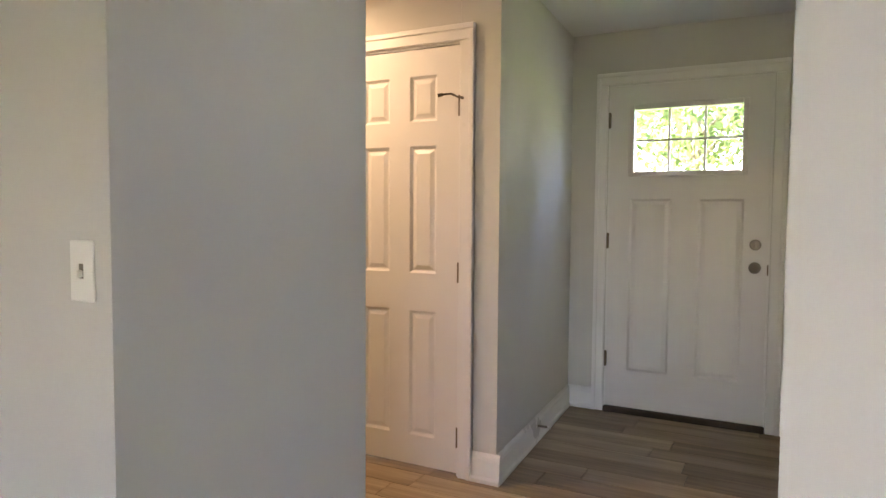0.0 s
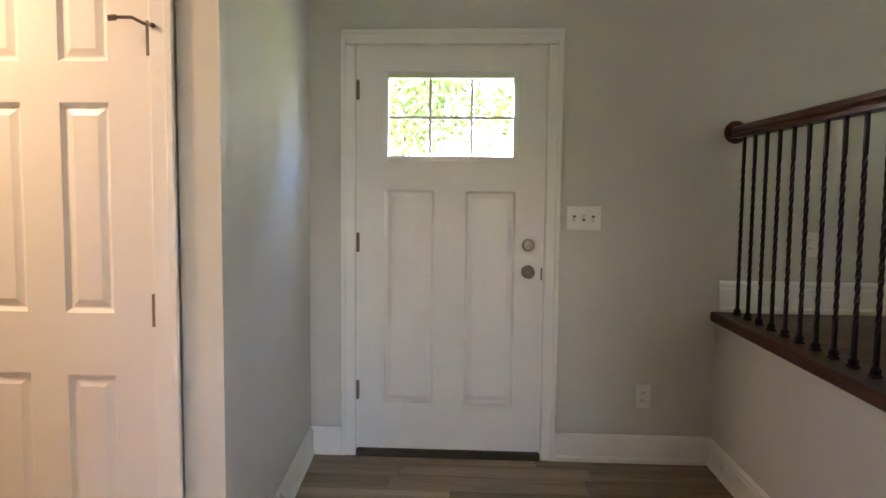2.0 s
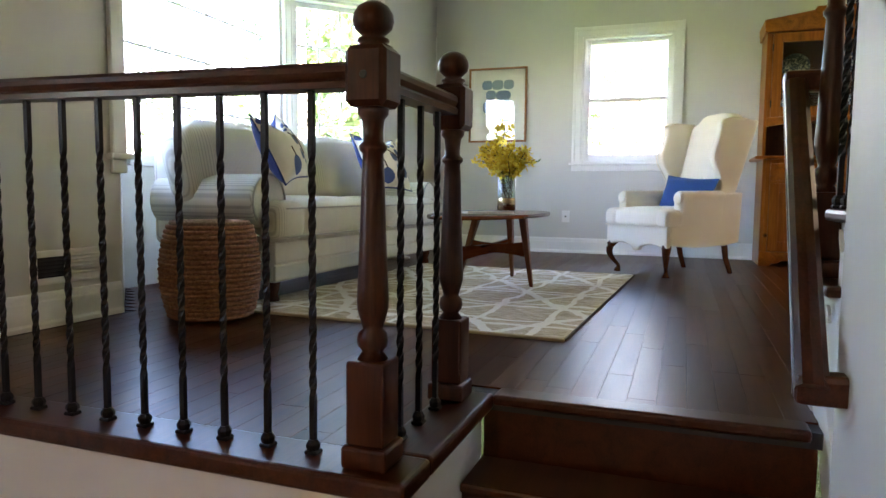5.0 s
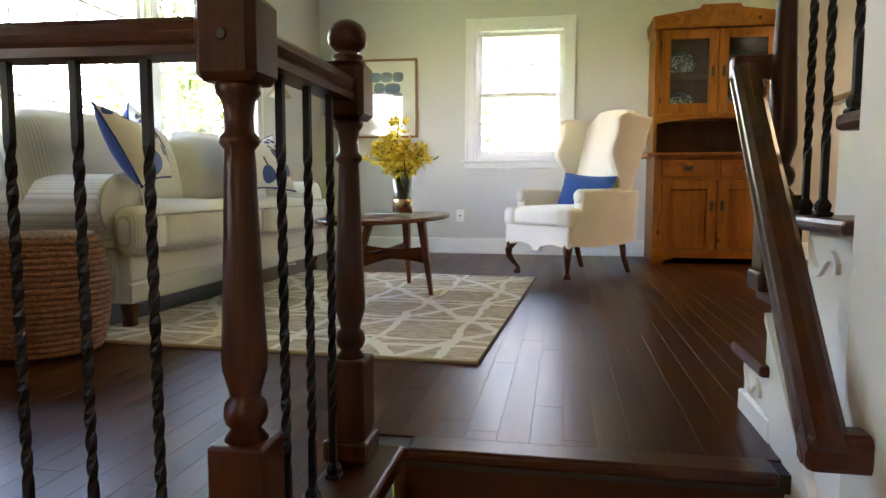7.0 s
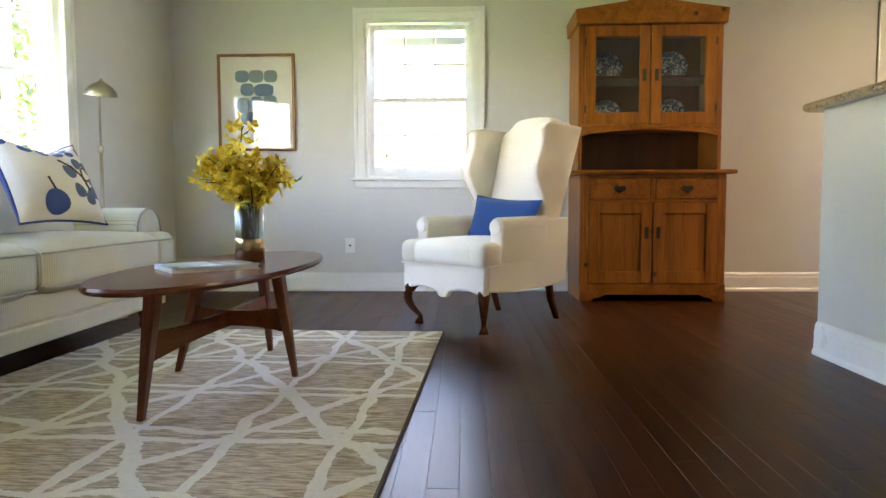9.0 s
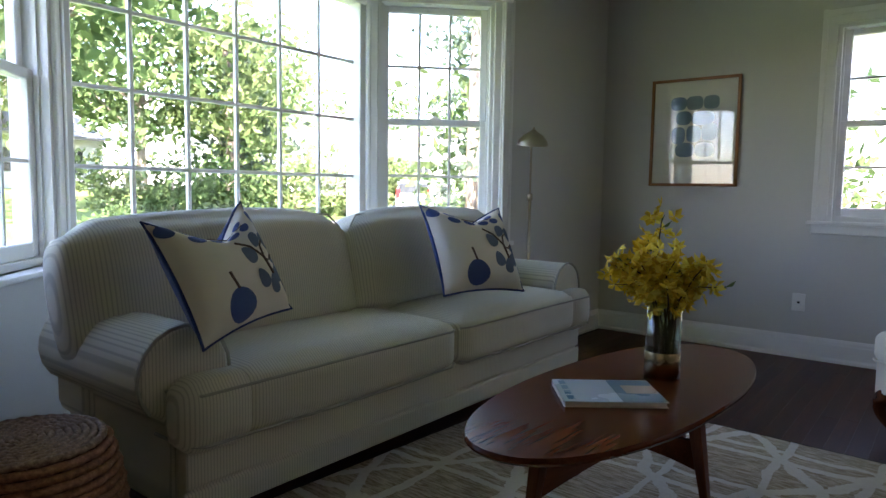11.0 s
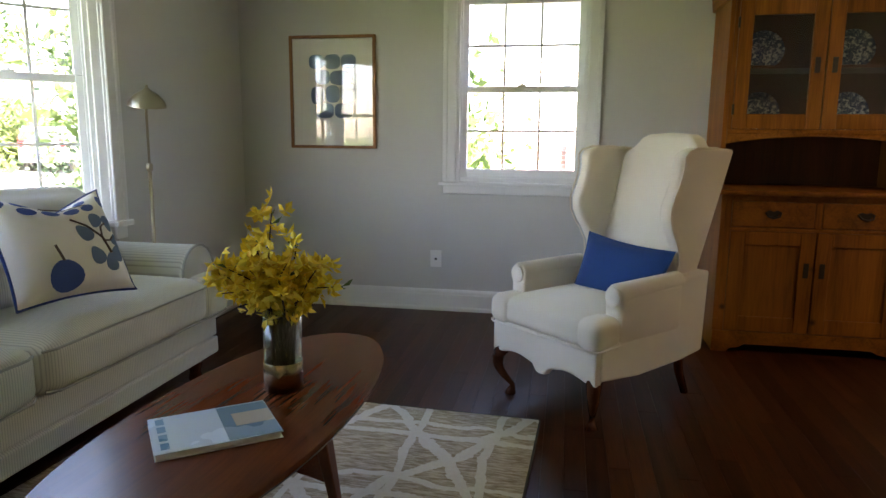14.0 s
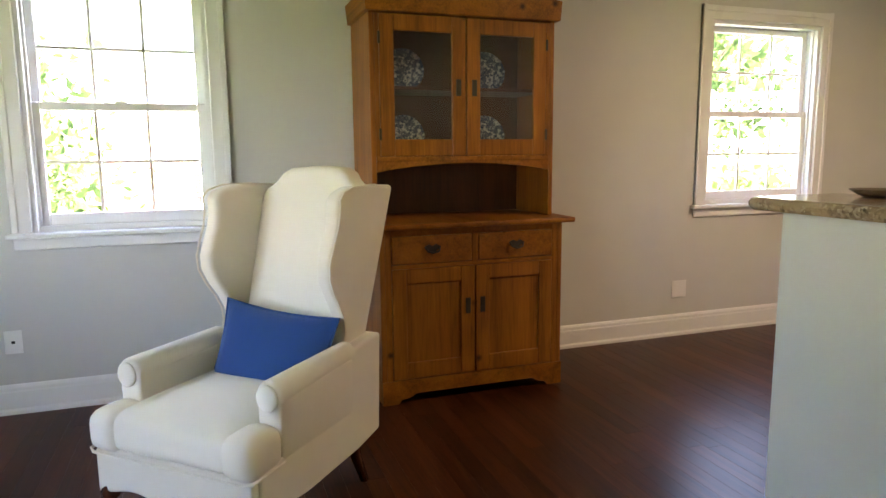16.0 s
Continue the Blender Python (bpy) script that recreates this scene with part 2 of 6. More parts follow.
def sweep(profile, path, bm=None, close=False):
    """A moulding: profile points (out, up) carried along path points in plan, each (x, y, z, nx, ny) with its outward normal."""
    bm = bm or bmesh.new()
    rings = []
    for x, y, z, nx, ny in path:
        rings.append([bm.verts.new((x + nx * o, y + ny * o, z + u)) for o, u in profile])
    k = len(profile)
    for a, b in zip(rings, rings[1:]):
        for i in range(k):
            bm.faces.new((a[i], a[(i + 1) % k], b[(i + 1) % k], b[i]))
    bm.faces.new(rings[0])
    bm.faces.new(rings[-1][::-1])
    bmesh.ops.recalc_face_normals(bm, faces=bm.faces)
    return bm


def prism(outline, y0, y1, bm=None, axis="Y"):
    """A plate with the given outline (u, z), from y0 to y1."""
    bm = bm or bmesh.new()
    def co(u, v, d):
        return {"Y": (u, d, v), "X": (d, u, v), "Z": (u, v, d)}[axis]
    a = [bm.verts.new(co(u, v, y0)) for u, v in outline]
    b = [bm.verts.new(co(u, v, y1)) for u, v in outline]
    bm.faces.new(a)
    bm.faces.new(b[::-1])
    for i in range(len(a)):
        j = (i + 1) % len(a)
        bm.faces.new((a[j], a[i], b[i], b[j]))
    bmesh.ops.recalc_face_normals(bm, faces=bm.faces)
    return bm


def soft_box(sx, sy, sz, crown=0.0, r=0.06, n=10, puff=0.0):
    """A stuffed cushion: a rounded block centred on the origin with a domed top and bulging sides."""
    bm = bmesh.new()
    bmesh.ops.create_cube(bm, size=2)
    bmesh.ops.subdivide_edges(bm, edges=bm.edges[:], cuts=n, use_grid_fill=True)
    hx, hy, hz = sx / 2, sy / 2, sz / 2
    for v in bm.verts:
        p = Vector((v.co.x * hx, v.co.y * hy, v.co.z * hz))
        q = Vector((max(-hx + r, min(hx - r, p.x)), max(-hy + r, min(hy - r, p.y)), max(-hz + r, min(hz - r, p.z))))
        d = p - q
        if d.length > 1e-6:
            p = q + d.normalized() * min(r, d.length * 1.0 if d.length < r else r)
        fx, fy, fz = 1 - v.co.x ** 2, 1 - v.co.y ** 2, 1 - v.co.z ** 2
        p.z += math.copysign(crown, v.co.z) * fx ** 0.6 * fy ** 0.6 * abs(v.co.z)
        p.x += math.copysign(puff, v.co.x) * fy ** 0.5 * fz ** 0.5 * abs(v.co.x)
        p.y += math.copysign(puff, v.co.y) * fx ** 0.5 * fz ** 0.5 * abs(v.co.y)
        v.co = p
    return bm


# ---- setting ----
ZL = 0.765       # living-room floor over the foyer floor
YF = 4.56        # front wall, inner face
XE = 6.31        # east wall, inner face
XN = 0.60       # edge of the raised floor
YS = 1.62        # south end of the steps
YK = 2.52        # south face of the knee wall
CL, CF = 3.48, 2.37


def structure(name, bm, mat, label, category, smooth=False):
    return tagged(part(name, bm, mat, None, "", smooth), label, category, "", "structure")


def wall_mesh(solids):
    bm = bmesh.new()
    for s in solids:
        box(bm, *s)
    return bm


GREIGE = "pale warm grey painted plaster wall"
DX0, DX1, DTOP = -1.149, -0.224, 2.042     # front door opening
BX0, BX1 = 1.925, 4.86                      # bay opening
BZ0, BZ1 = 1.54, 3.0
structure("wall_north", wall_mesh([
    (-1.53, DX0, YF, YF + 0.16, -0.2, CL), (DX0, DX1, YF, YF + 0.16, DTOP, CL), (DX1, BX0, YF, YF + 0.16, -0.2, CL),
    (BX0, BX1, YF, YF + 0.16, BZ1, CL), (BX1, XE + 0.16, YF, YF + 0.16, -0.2, CL)]), WALL, GREIGE + " with the front door", "wall")
W1Y0, W1Y1, W1Z0, W1Z1 = 2.10, 2.985, 1.69, 2.95
W2Y0, W2Y1 = -2.12, -1.135
structure("wall_east", wall_mesh([
    (XE, XE + 0.16, W1Y1, YF, ZL - 0.3, CL), (XE, XE + 0.16, W2Y1, W1Y0, ZL - 0.3, CL), (XE, XE + 0.16, -4.2, W2Y0, ZL - 0.3, CL),
    (XE, XE + 0.16, W1Y0, W1Y1, ZL - 0.3, W1Z0), (XE, XE + 0.16, W1Y0, W1Y1, W1Z1, CL),
    (XE, XE + 0.16, W2Y0, W2Y1, ZL - 0.3, W1Z0), (XE, XE + 0.16, W2Y0, W2Y1, W1Z1, CL)]), WALL, GREIGE + " with two sash windows", "wall")
WX0, WX1 = -1.285, -1.385      # the wall beside the front door, its south and north ends
structure("wall_west", prism([(WX0 - 0.16, 3.2495), (WX0, 3.15), (WX1, YF + 0.002), (WX1 - 0.16, YF + 0.002)], -0.2, CF + 0.02, axis="Z"), WALL, GREIGE + " beside the front door", "wall")
CX0, CX1, CTOP = -2.132, -1.482, 2.037      # closet door opening
structure("wall_closet", wall_mesh([
    (-4.2, CX0, 3.15, 3.25, -0.2, CF), (CX0, CX1, 3.15, 3.25, CTOP, CF), (CX1, WX0 - 0.004, 3.152, 3.25, -0.2, CF)]), WALL, GREIGE + " round a closet door", "wall")
structure("wall_hall", wall_mesh([(-4.2, -1.22, 1.172, 2.00, -0.2, CF)]), WALL, GREIGE + " at the hall opening", "wall")
structure("wall_steps", wall_mesh([(-0.108, 0.45, 1.29, 1.40, -0.2, CL), (0.45, 0.88, 1.29, 1.672, -0.2, CL), (0.88, 2.6, 1.28, 1.36, -0.2, ZL - 0.02)]), WALL, GREIGE + " beside the entry steps", "wall")
structure("wall_back", wall_mesh([
    (-4.36, -4.2, -4.2, 3.25, -0.2, CF), (-4.36, -1.1, -4.36, -4.2, -0.2, CF), (0.3, 2.0, -4.36, -4.2, -0.2, CF), (-1.1, 0.3, -4.36, -4.2, -0.2, 1.0), (-1.1, 0.3, -4.36, -4.2, 1.75, CF), (2.0, 2.12, -4.2, 0.45, -0.2, CL),
    (2.12, XE + 0.16, -4.36, -4.2, 0.4, CL), (-4.2, -1.5, 4.2, 4.3, -0.2, CF), (0.8, 2.12, 0.45, 0.55, -0.2, CL)]), WALL, GREIGE + " closing the rooms", "wall")
structure("wall_peninsula", wall_mesh([(2.12, 4.03, 0.40, 0.53, ZL - 0.02, 1.895)]), WALL, "pale grey painted half wall under a stone bar top", "wall")
structure("wall_header", wall_mesh([(XN - 0.12, XN, -4.36, 1.34, CF, CL), (XN - 0.12, XN, YS - 0.005, YF, CF, CL)]), WALL, GREIGE + " over the entry", "wall")
# the knee wall under the raised floor
structure("wall_knee", wall_mesh([(XN + 0.02, XN + 0.14, YK, YF, -0.2, ZL - 0.045), (XN + 0.14, 1.27, YK, YK + 0.12, -0.2, ZL - 0.045)]), WALL, "pale grey knee wall under the raised floor edge", "wall")

structure("ceiling_entry", wall_mesh([(-4.36, XN, -4.36, YF + 0.16, CF, CF + 0.12)]), CEIL, "flat white painted entry ceiling", "ceiling")
structure("ceiling_living", wall_mesh([(XN, XE + 0.16, -4.36, YF + 0.16, CL, CL + 0.12)]), CEIL, "flat white painted living-room ceiling", "ceiling")

# slabs below the floor pieces
structure("floor_entry", wall_mesh([(-4.3, 1.30, -4.3, YF + 0.05, -0.2, -0.006)]), GROUT, "grey-brown wood-look tile entry floor", "floor")
slab = structure("floor_living", wall_mesh([(XN + 0.03, XE + 0.05, YK + 0.02, YF + 0.02, ZL - 0.05, ZL - 0.006), (1.28, XE + 0.05, -4.3, YK + 0.02, ZL - 0.05, ZL - 0.006),
                                     (BX0, BX1, YF + 0.02, YF + 0.72, ZL - 0.05, ZL - 0.006)]), DARKHOLE, "dark red-brown oak strip floor with a satin gloss", "floor")

# ---- baseboards ----
BASEP = [(0, 0), (0.022, 0), (0.022, 0.018), (0.015, 0.03), (0.015, 0.115), (0.012, 0.122), (0.012, 0.138), (0.006, 0.15), (0, 0.155)]


def baseboard(p, q, z, normal, height=0.155):
    k = height / 0.155
    prof = [(o, u * k if u > 0.03 else u) for o, u in BASEP]
    bm = sweep(prof, [(p[0], p[1], z, *normal), (q[0], q[1], z, *normal)])
    return structure("baseboard", bm, TRIM, "white moulded baseboard", "baseboard")


baseboard((WX0, 3.15), (WX1, YF), 0, (1, 0), 0.14)
baseboard((WX1, YF), (DX0 - 0.075, YF), 0, (0, -1), 0.14)
baseboard((DX1 + 0.075, YF), (XN + 0.02, YF), 0, (0, -1), 0.14)
baseboard((XN + 0.02, YF - 0.02), (XN + 0.02, YK), 0, (-1, 0), 0.14)
baseboard((CX1 + 0.075, 3.15), (WX0 + 0.022, 3.15), 0, (0, -1), 0.14)
baseboard((-4.2, 3.15), (CX0 - 0.075, 3.15), 0, (0, -1), 0.14)
baseboard((XN + 0.03, YF), (BX0 - 0.02, YF), ZL, (0, -1))
baseboard((BX1 + 0.02, YF), (XE, YF), ZL, (0, -1))
baseboard((XE, YF), (XE, 1.30), ZL, (-1, 0))
baseboard((XE, 0.30), (XE, -4.2), ZL, (-1, 0))
baseboard((2.12, 0.53), (4.03, 0.53), ZL, (0, 1))
baseboard((4.03, 0.53), (4.03, 0.40), ZL, (1, 0))


# ---- casings, doors ----
def casing(x0, x1, ztop, z0=0.0, w=0.075, d=0.02):
    """Door casing on the y = 0 face, looking along +y, as one mesh with a stepped profile."""
    bm = bmesh.new()
    for o, dd in ((0.0, d), (w * 0.62, d + 0.008)):
        ww = w - o
        box(bm, x0 - w, x0 - o - 0.004, -dd, 0, z0, ztop + o, 0.004)
        box(bm, x1 + o + 0.004, x1 + w, -dd, 0, z0, ztop + o, 0.004)
        box(bm, x0 - w, x1 + w, -dd, 0, ztop + o + 0.002, ztop + w, 0.004)
    return bm


def panel_slab(w, h, thick, xs, zs, panels, hole=None):
    """A door leaf, its face at y = 0: a grid of breaks in which the named cells become raised panels."""
    bm = bmesh.new()
    grid = {}
    for i, x in enumerate(xs):
        for j, z in enumerate(zs):
            grid[i, j] = bm.verts.new((x, 0, z))
    sunk = []
    for i in range(len(xs) - 1):
        for j in range(len(zs) - 1):
            if hole and (i, j) in hole:
                continue
            f = bm.faces.new((grid[i, j], grid[i + 1, j], grid[i + 1, j + 1], grid[i, j + 1]))
            if (i, j) in panels:
                sunk.append(f)
    for f in sunk:
        bmesh.ops.inset_region(bm, faces=[f], thickness=0.004, depth=0.0)
        bmesh.ops.inset_region(bm, faces=[f], thickness=0.016, depth=-0.013)
        bmesh.ops.inset_region(bm, faces=[f], thickness=0.008, depth=0.0)
        bmesh.ops.inset_region(bm, faces=[f], thickness=0.028, depth=0.009)
    edge = [e for e in bm.edges if e.is_boundary]
    r = bmesh.ops.extrude_edge_only(bm, edges=edge)
    for v in [v for v in r["geom"] if isinstance(v, bmesh.types.BMVert)]:
        v.co.y = thick
    return bm


def knob(parent, x, z, name="door_knob", r=0.029):
    bm = lathe([(0.033, 0), (0.033, 0.004), (0.029, 0.009), (0.012, 0.012), (0.011, 0.028), (0.022, 0.034), (r, 0.046), (r, 0.056), (0.02, 0.066), (0.004, 0.069)], 20)
    part(name, bm, NICKEL, parent, "satin nickel knob", True, Matrix.Translation((x, 0, z)) @ pose(0, 0, 0, 90))


def hinges(parent, x, zs):
    for z in zs:
        bm = boxed(x - 0.012, x + 0.004, -0.006, 0.002, z - 0.045, z + 0.045, 0.002)
        lathe([(0.006, z - 0.048), (0.006, z + 0.048)], 8, bm, Matrix.Translation((x - 0.004, -0.008, 0)))
        part("hinge", bm, HINGE, parent, "dull metal hinge")


def front_door():
    w, h = 0.903, 1.995
    d = thing("door_1", Matrix.Translation((DX0 + 0.011, YF - 0.004, 0.038)), "white steel front door, closed, with a six-pane window at the top", "door", kind="structure")
    xs = [0, 0.127, 0.372, 0.525, 0.775, w]
    zs = [0, 0.235, 1.305, 1.452, 1.867, h]
    leaf = panel_slab(w, h, 0.044, xs, zs, {(1, 1), (3, 1)}, {(1, 3), (2, 3), (3, 3)})
    part("leaf", leaf, DOORP, d)
    fr = bmesh.new()
    x0, x1, z0, z1 = 0.127, 0.775, 1.452, 1.867
    for a in ((x0 - 0.012, x0 + 0.020, z0 - 0.012, z1 + 0.012), (x1 - 0.020, x1 + 0.012, z0 - 0.012, z1 + 0.012), (x0 + 0.020, x1 - 0.020, z0 - 0.012, z0 + 0.020), (x0 + 0.020, x1 - 0.020, z1 - 0.020, z1 + 0.012)):
        box(fr, a[0], a[1], -0.012, 0.05, a[2], a[3], 0.004)
    part("window_frame", fr, DOORP, d)
    gx = [x0 + 0.02 + (x1 - x0 - 0.04) * i / 3 for i in range(4)]
    gz = [z0 + 0.02, (z0 + z1) / 2, z1 - 0.02]
    for i in range(3):
        for j in range(2):
            p = part("pane", sheet(gx[i], gx[i + 1], 0.02, gz[j], gz[j + 1]), PANE, d)
            p.visible_shadow = False
    for i in (1, 2):
        part("glazing_bar", boxed(gx[i] - 0.007, gx[i] + 0.007, 0.006, 0.030, gz[0], gz[2], 0.003), DOORP, d)
    part("glazing_bar", boxed(gx[0], gx[3], 0.007, 0.029, gz[1] - 0.007, gz[1] + 0.007, 0.003), DOORP, d)
    knob(d, 0.838, 0.91)
    bolt = lathe([(0.031, 0), (0.031, 0.006), (0.024, 0.012), (0.022, 0.016), (0.004, 0.018)], 20)
    box(bolt, -0.004, 0.004, -0.016, 0.016, 0.016, 0.028, 0.002)
    part("deadbolt", bolt, NICKEL, d, "satin nickel deadbolt", False, Matrix.Translation((0.838, 0, 1.042)) @ pose(0, 0, 0, 90))
    hinges(d, 0.0, (0.30, 1.045, 1.79))
    part("latch_plate", boxed(w - 0.002, w + 0.006, -0.004, 0.004, 0.87, 0.93, 0.001), HINGE, d)
    structure("door_sill", boxed(DX0, DX1, YF - 0.03, YF + 0.16, -0.004, 0.036, 0.006), timber("sill_wood", (0.02, 0.014, 0.01), (0.07, 0.05, 0.035), 0.6, "X", 12), "dark worn wooden threshold", "threshold")
    c = structure("trim_front_door", casing(DX0, DX1, DTOP, 0.0), TRIM, "white moulded door casing", "trim")
    c.matrix_basis = Matrix.Translation((0, YF, 0))
    jamb = bmesh.new()
    box(jamb, DX0 - 0.001, DX0 + 0.010, YF - 0.001, YF + 0.15, 0, DTOP)
    box(jamb, DX1 - 0.010, DX1 + 0.001, YF - 0.001, YF + 0.15, 0, DTOP)
    box(jamb, DX0 + 0.010, DX1 - 0.010, YF - 0.001, YF + 0.15, DTOP - 0.006, DTOP + 0.001)
    structure("door_jamb", jamb, TRIM, "white front door jamb", "trim")


front_door()


def closet_door():
    w, h = 0.63, 2.012
    d = thing("door_2", Matrix.Translation((CX0 + 0.01, 3.15 + 0.006, 0.012)), "white six-panel closet door, closed, with brass-toned hinges", "door", kind="structure")
    xs = [0, 0.10, 0.252, 0.362, 0.514, w]
    zs = [0, 0.145, 0.765, 0.945, 1.56, 1.67, 1.89, h]
    part("leaf", panel_slab(w, h, 0.035, xs, zs, {(i, j) for i in (1, 3) for j in (1, 3, 5)}), DOORP, d)
    knob(d, 0.055, 0.835)
    hinges(d, w + 0.008, (0.175, 0.96, 1.735))
    stop = bmesh.new()
    tube([(w - 0.0, -0.012, 1.772), (w - 0.03, -0.03, 1.787), (w - 0.075, -0.05, 1.782)], 0.005, 8, stop)
    tube([(w - 0.065, -0.046, 1.783), (w - 0.085, -0.056, 1.778)], 0.009, 8, stop)
    tube([(w + 0.01, -0.012, 1.772), (w + 0.035, -0.04, 1.762)], 0.007, 8, stop)
    part("hinge_stop", stop, HINGE, d, "bent metal door stop on the top hinge")
    c = structure("trim_closet", casing(CX0, CX1, CTOP, 0.0), TRIM, "white moulded closet casing", "trim")
    c.matrix_basis = Matrix.Translation((0, 3.15, 0))
    jamb = bmesh.new()
    box(jamb, CX0 - 0.001, CX0 + 0.008, 3.149, 3.25, 0, CTOP)
    box(jamb, CX1 - 0.008, CX1 + 0.001, 3.149, 3.25, 0, CTOP)
    box(jamb, CX0 + 0.008, CX1 - 0.008, 3.149, 3.25, CTOP - 0.008, CTOP + 0.001)
    structure("door_jamb", jamb, TRIM, "white closet door jamb", "trim")


closet_door()


# ---- windows ----
def sash_window(name, m, w, h, label, cols=3, rows=2, split=0.5, frame_w=0.05, apron=True, side=0.085, stool=True):
    """A double-hung window; local x along the wall, y out of the house, z up from the opening's bottom. Casing on the room side."""
    o = thing(name, m, label, "window", kind="structure")
    fr = bmesh.new()
    t = 0.028
    box(fr, 0, t, 0.0, 0.15, 0, h)
    box(fr, w - t, w, 0.0, 0.15, 0, h)
    box(fr, t, w - t, 0.0, 0.15, h - t, h)
    box(fr, t, w - t, 0.03, 0.15, 0, t)
    for x in (t, w - t - 0.012):
        box(fr, x, x + 0.012, 0.035, 0.05, t, h - t)
    part("window_frame", fr, TRIM, o)
    mid = t + (h - 2 * t) * split
    for k, (z0, z1, y) in enumerate(((t, mid + 0.02, 0.055), (mid - 0.02, h - t, 0.09))):
        s = bmesh.new()
        b = 0.042
        x0, x1 = t + 0.004, w - t - 0.004
        zb = z0 + (0.06 if k == 0 else 0.04)
        zt = z1 - 0.04
        box(s, x0, x0 + b, y, y + 0.032, z0, z1, 0.004)
        box(s, x1 - b, x1, y, y + 0.032, z0, z1, 0.004)
        box(s, x0 + b, x1 - b, y, y + 0.032, z0, zb, 0.004)
        box(s, x0 + b, x1 - b, y, y + 0.032, zt, z1, 0.004)
        sash = part("sash", s, TRIM, o)
        gx0, gx1 = x0 + b, x1 - b
        p = part("pane", sheet(gx0 - 0.004, gx1 + 0.004, y + 0.016, zb - 0.004, zt + 0.004), PANE, sash)
        p.visible_shadow = False
        for i in range(1, cols):
            x = gx0 + (gx1 - gx0) * i / cols
            part("glazing_bar", boxed(x - 0.008, x + 0.008, y + 0.008, y + 0.025, zb, zt, 0.002), TRIM, sash)
        for j in range(1, rows):
            z = zb + (zt - zb) * j / rows
            part("glazing_bar", boxed(gx0, gx1, y + 0.009, y + 0.024, z - 0.008, z + 0.008, 0.002), TRIM, sash)
        if k == 0:
            lk = boxed(w / 2 - 0.03, w / 2 + 0.03, y + 0.004, y + 0.03, z1, z1 + 0.012, 0.004)
            lathe([(0.011, z1 + 0.010), (0.011, z1 + 0.02)], 10, lk, Matrix.Translation((w / 2, y + 0.016, 0)))
            part("sash_lock", lk, TRIM, sash)
    c = bmesh.new()
    for off, dd in ((0.0, 0.020), (side * 0.62, 0.028)):
        box(c, -side, -off + 0.006 - 0.006 * (off > 0), -dd, -0.0005, 0.0, h + side * (off > 0) + 0.006, 0.004)
        box(c, w + off - 0.006 + 0.006 * (off > 0), w + side, -dd, -0.0005, 0.0, h + side * (off > 0) + 0.006, 0.004)
        box(c, -side, w + side, -dd - 0.0015, -0.0005, h + off - 0.006, h + side, 0.004)
    part("casing", c, TRIM, o)
    if stool:
        part("window_sill", boxed(-side - 0.025, w + side + 0.025, -0.05, 0.04, -0.024, 0.0, 0.006, 2), TRIM, o)
    if apron:
        part("apron", boxed(-side, w + side, -0.018, -0.0005, -0.085, -0.024, 0.005), TRIM, o)
    return o


sash_window("window_1", Matrix.Translation((XE, W1Y1, W1Z0)) @ pose(0, 0, 0, 0, 0, -90), W1Y1 - W1Y0, W1Z1 - W1Z0, "white double-hung sash window with six panes in each sash")
sash_window("window_2", Matrix.Translation((XE, W2Y1, W1Z0)) @ pose(0, 0, 0, 0, 0, -90), W2Y1 - W2Y0, W1Z1 - W1Z0, "white double-hung sash window beside the kitchen bar")

# the bay: two angled sides and a fixed front
BD = 0.60
bl0, bl1 = (BX0, YF), (BX0 + BD, YF + BD)
br1, br0 = (BX1 - BD, YF + BD), (BX1, YF)
SW = math.hypot(BD, BD)
bay = bmesh.new()
yb = YF + BD
prism([(BX0, YF + 0.003), (BX0 - 0.22, YF + 0.161), (bl1[0] - 0.12, yb + 0.2), (br1[0] + 0.12, yb + 0.2), (BX1 + 0.22, YF + 0.161), (BX1, YF + 0.003), (br1[0], yb), (bl1[0], yb)], ZL - 0.3, BZ0, bay, "Z")
prism([(BX0 - 0.2, YF + 0.161), (bl1[0] - 0.15, yb + 0.22), (br1[0] + 0.15, yb + 0.22), (BX1 + 0.2, YF + 0.161)], BZ1 + 0.001, BZ1 + 0.3, bay, "Z")
structure("wall_bay", bay, WALL, "pale grey walls and soffit of the bay", "wall")
h_b = BZ1 - BZ0
sash_window("window_3", Matrix.Translation((*bl0, BZ0)) @ pose(0, 0, 0, 0, 0, 45) @ Matrix.Translation((0.065, 0, 0)), SW - 0.13, h_b, "white double-hung sash in the angled side of the bay", side=0.06, apron=False)
sash_window("window_4", Matrix.Translation((*br1, BZ0)) @ pose(0, 0, 0, 0, 0, -45) @ Matrix.Translation((0.065, 0, 0)), SW - 0.13, h_b, "white double-hung sash in the angled side of the bay", side=0.06, apron=False)


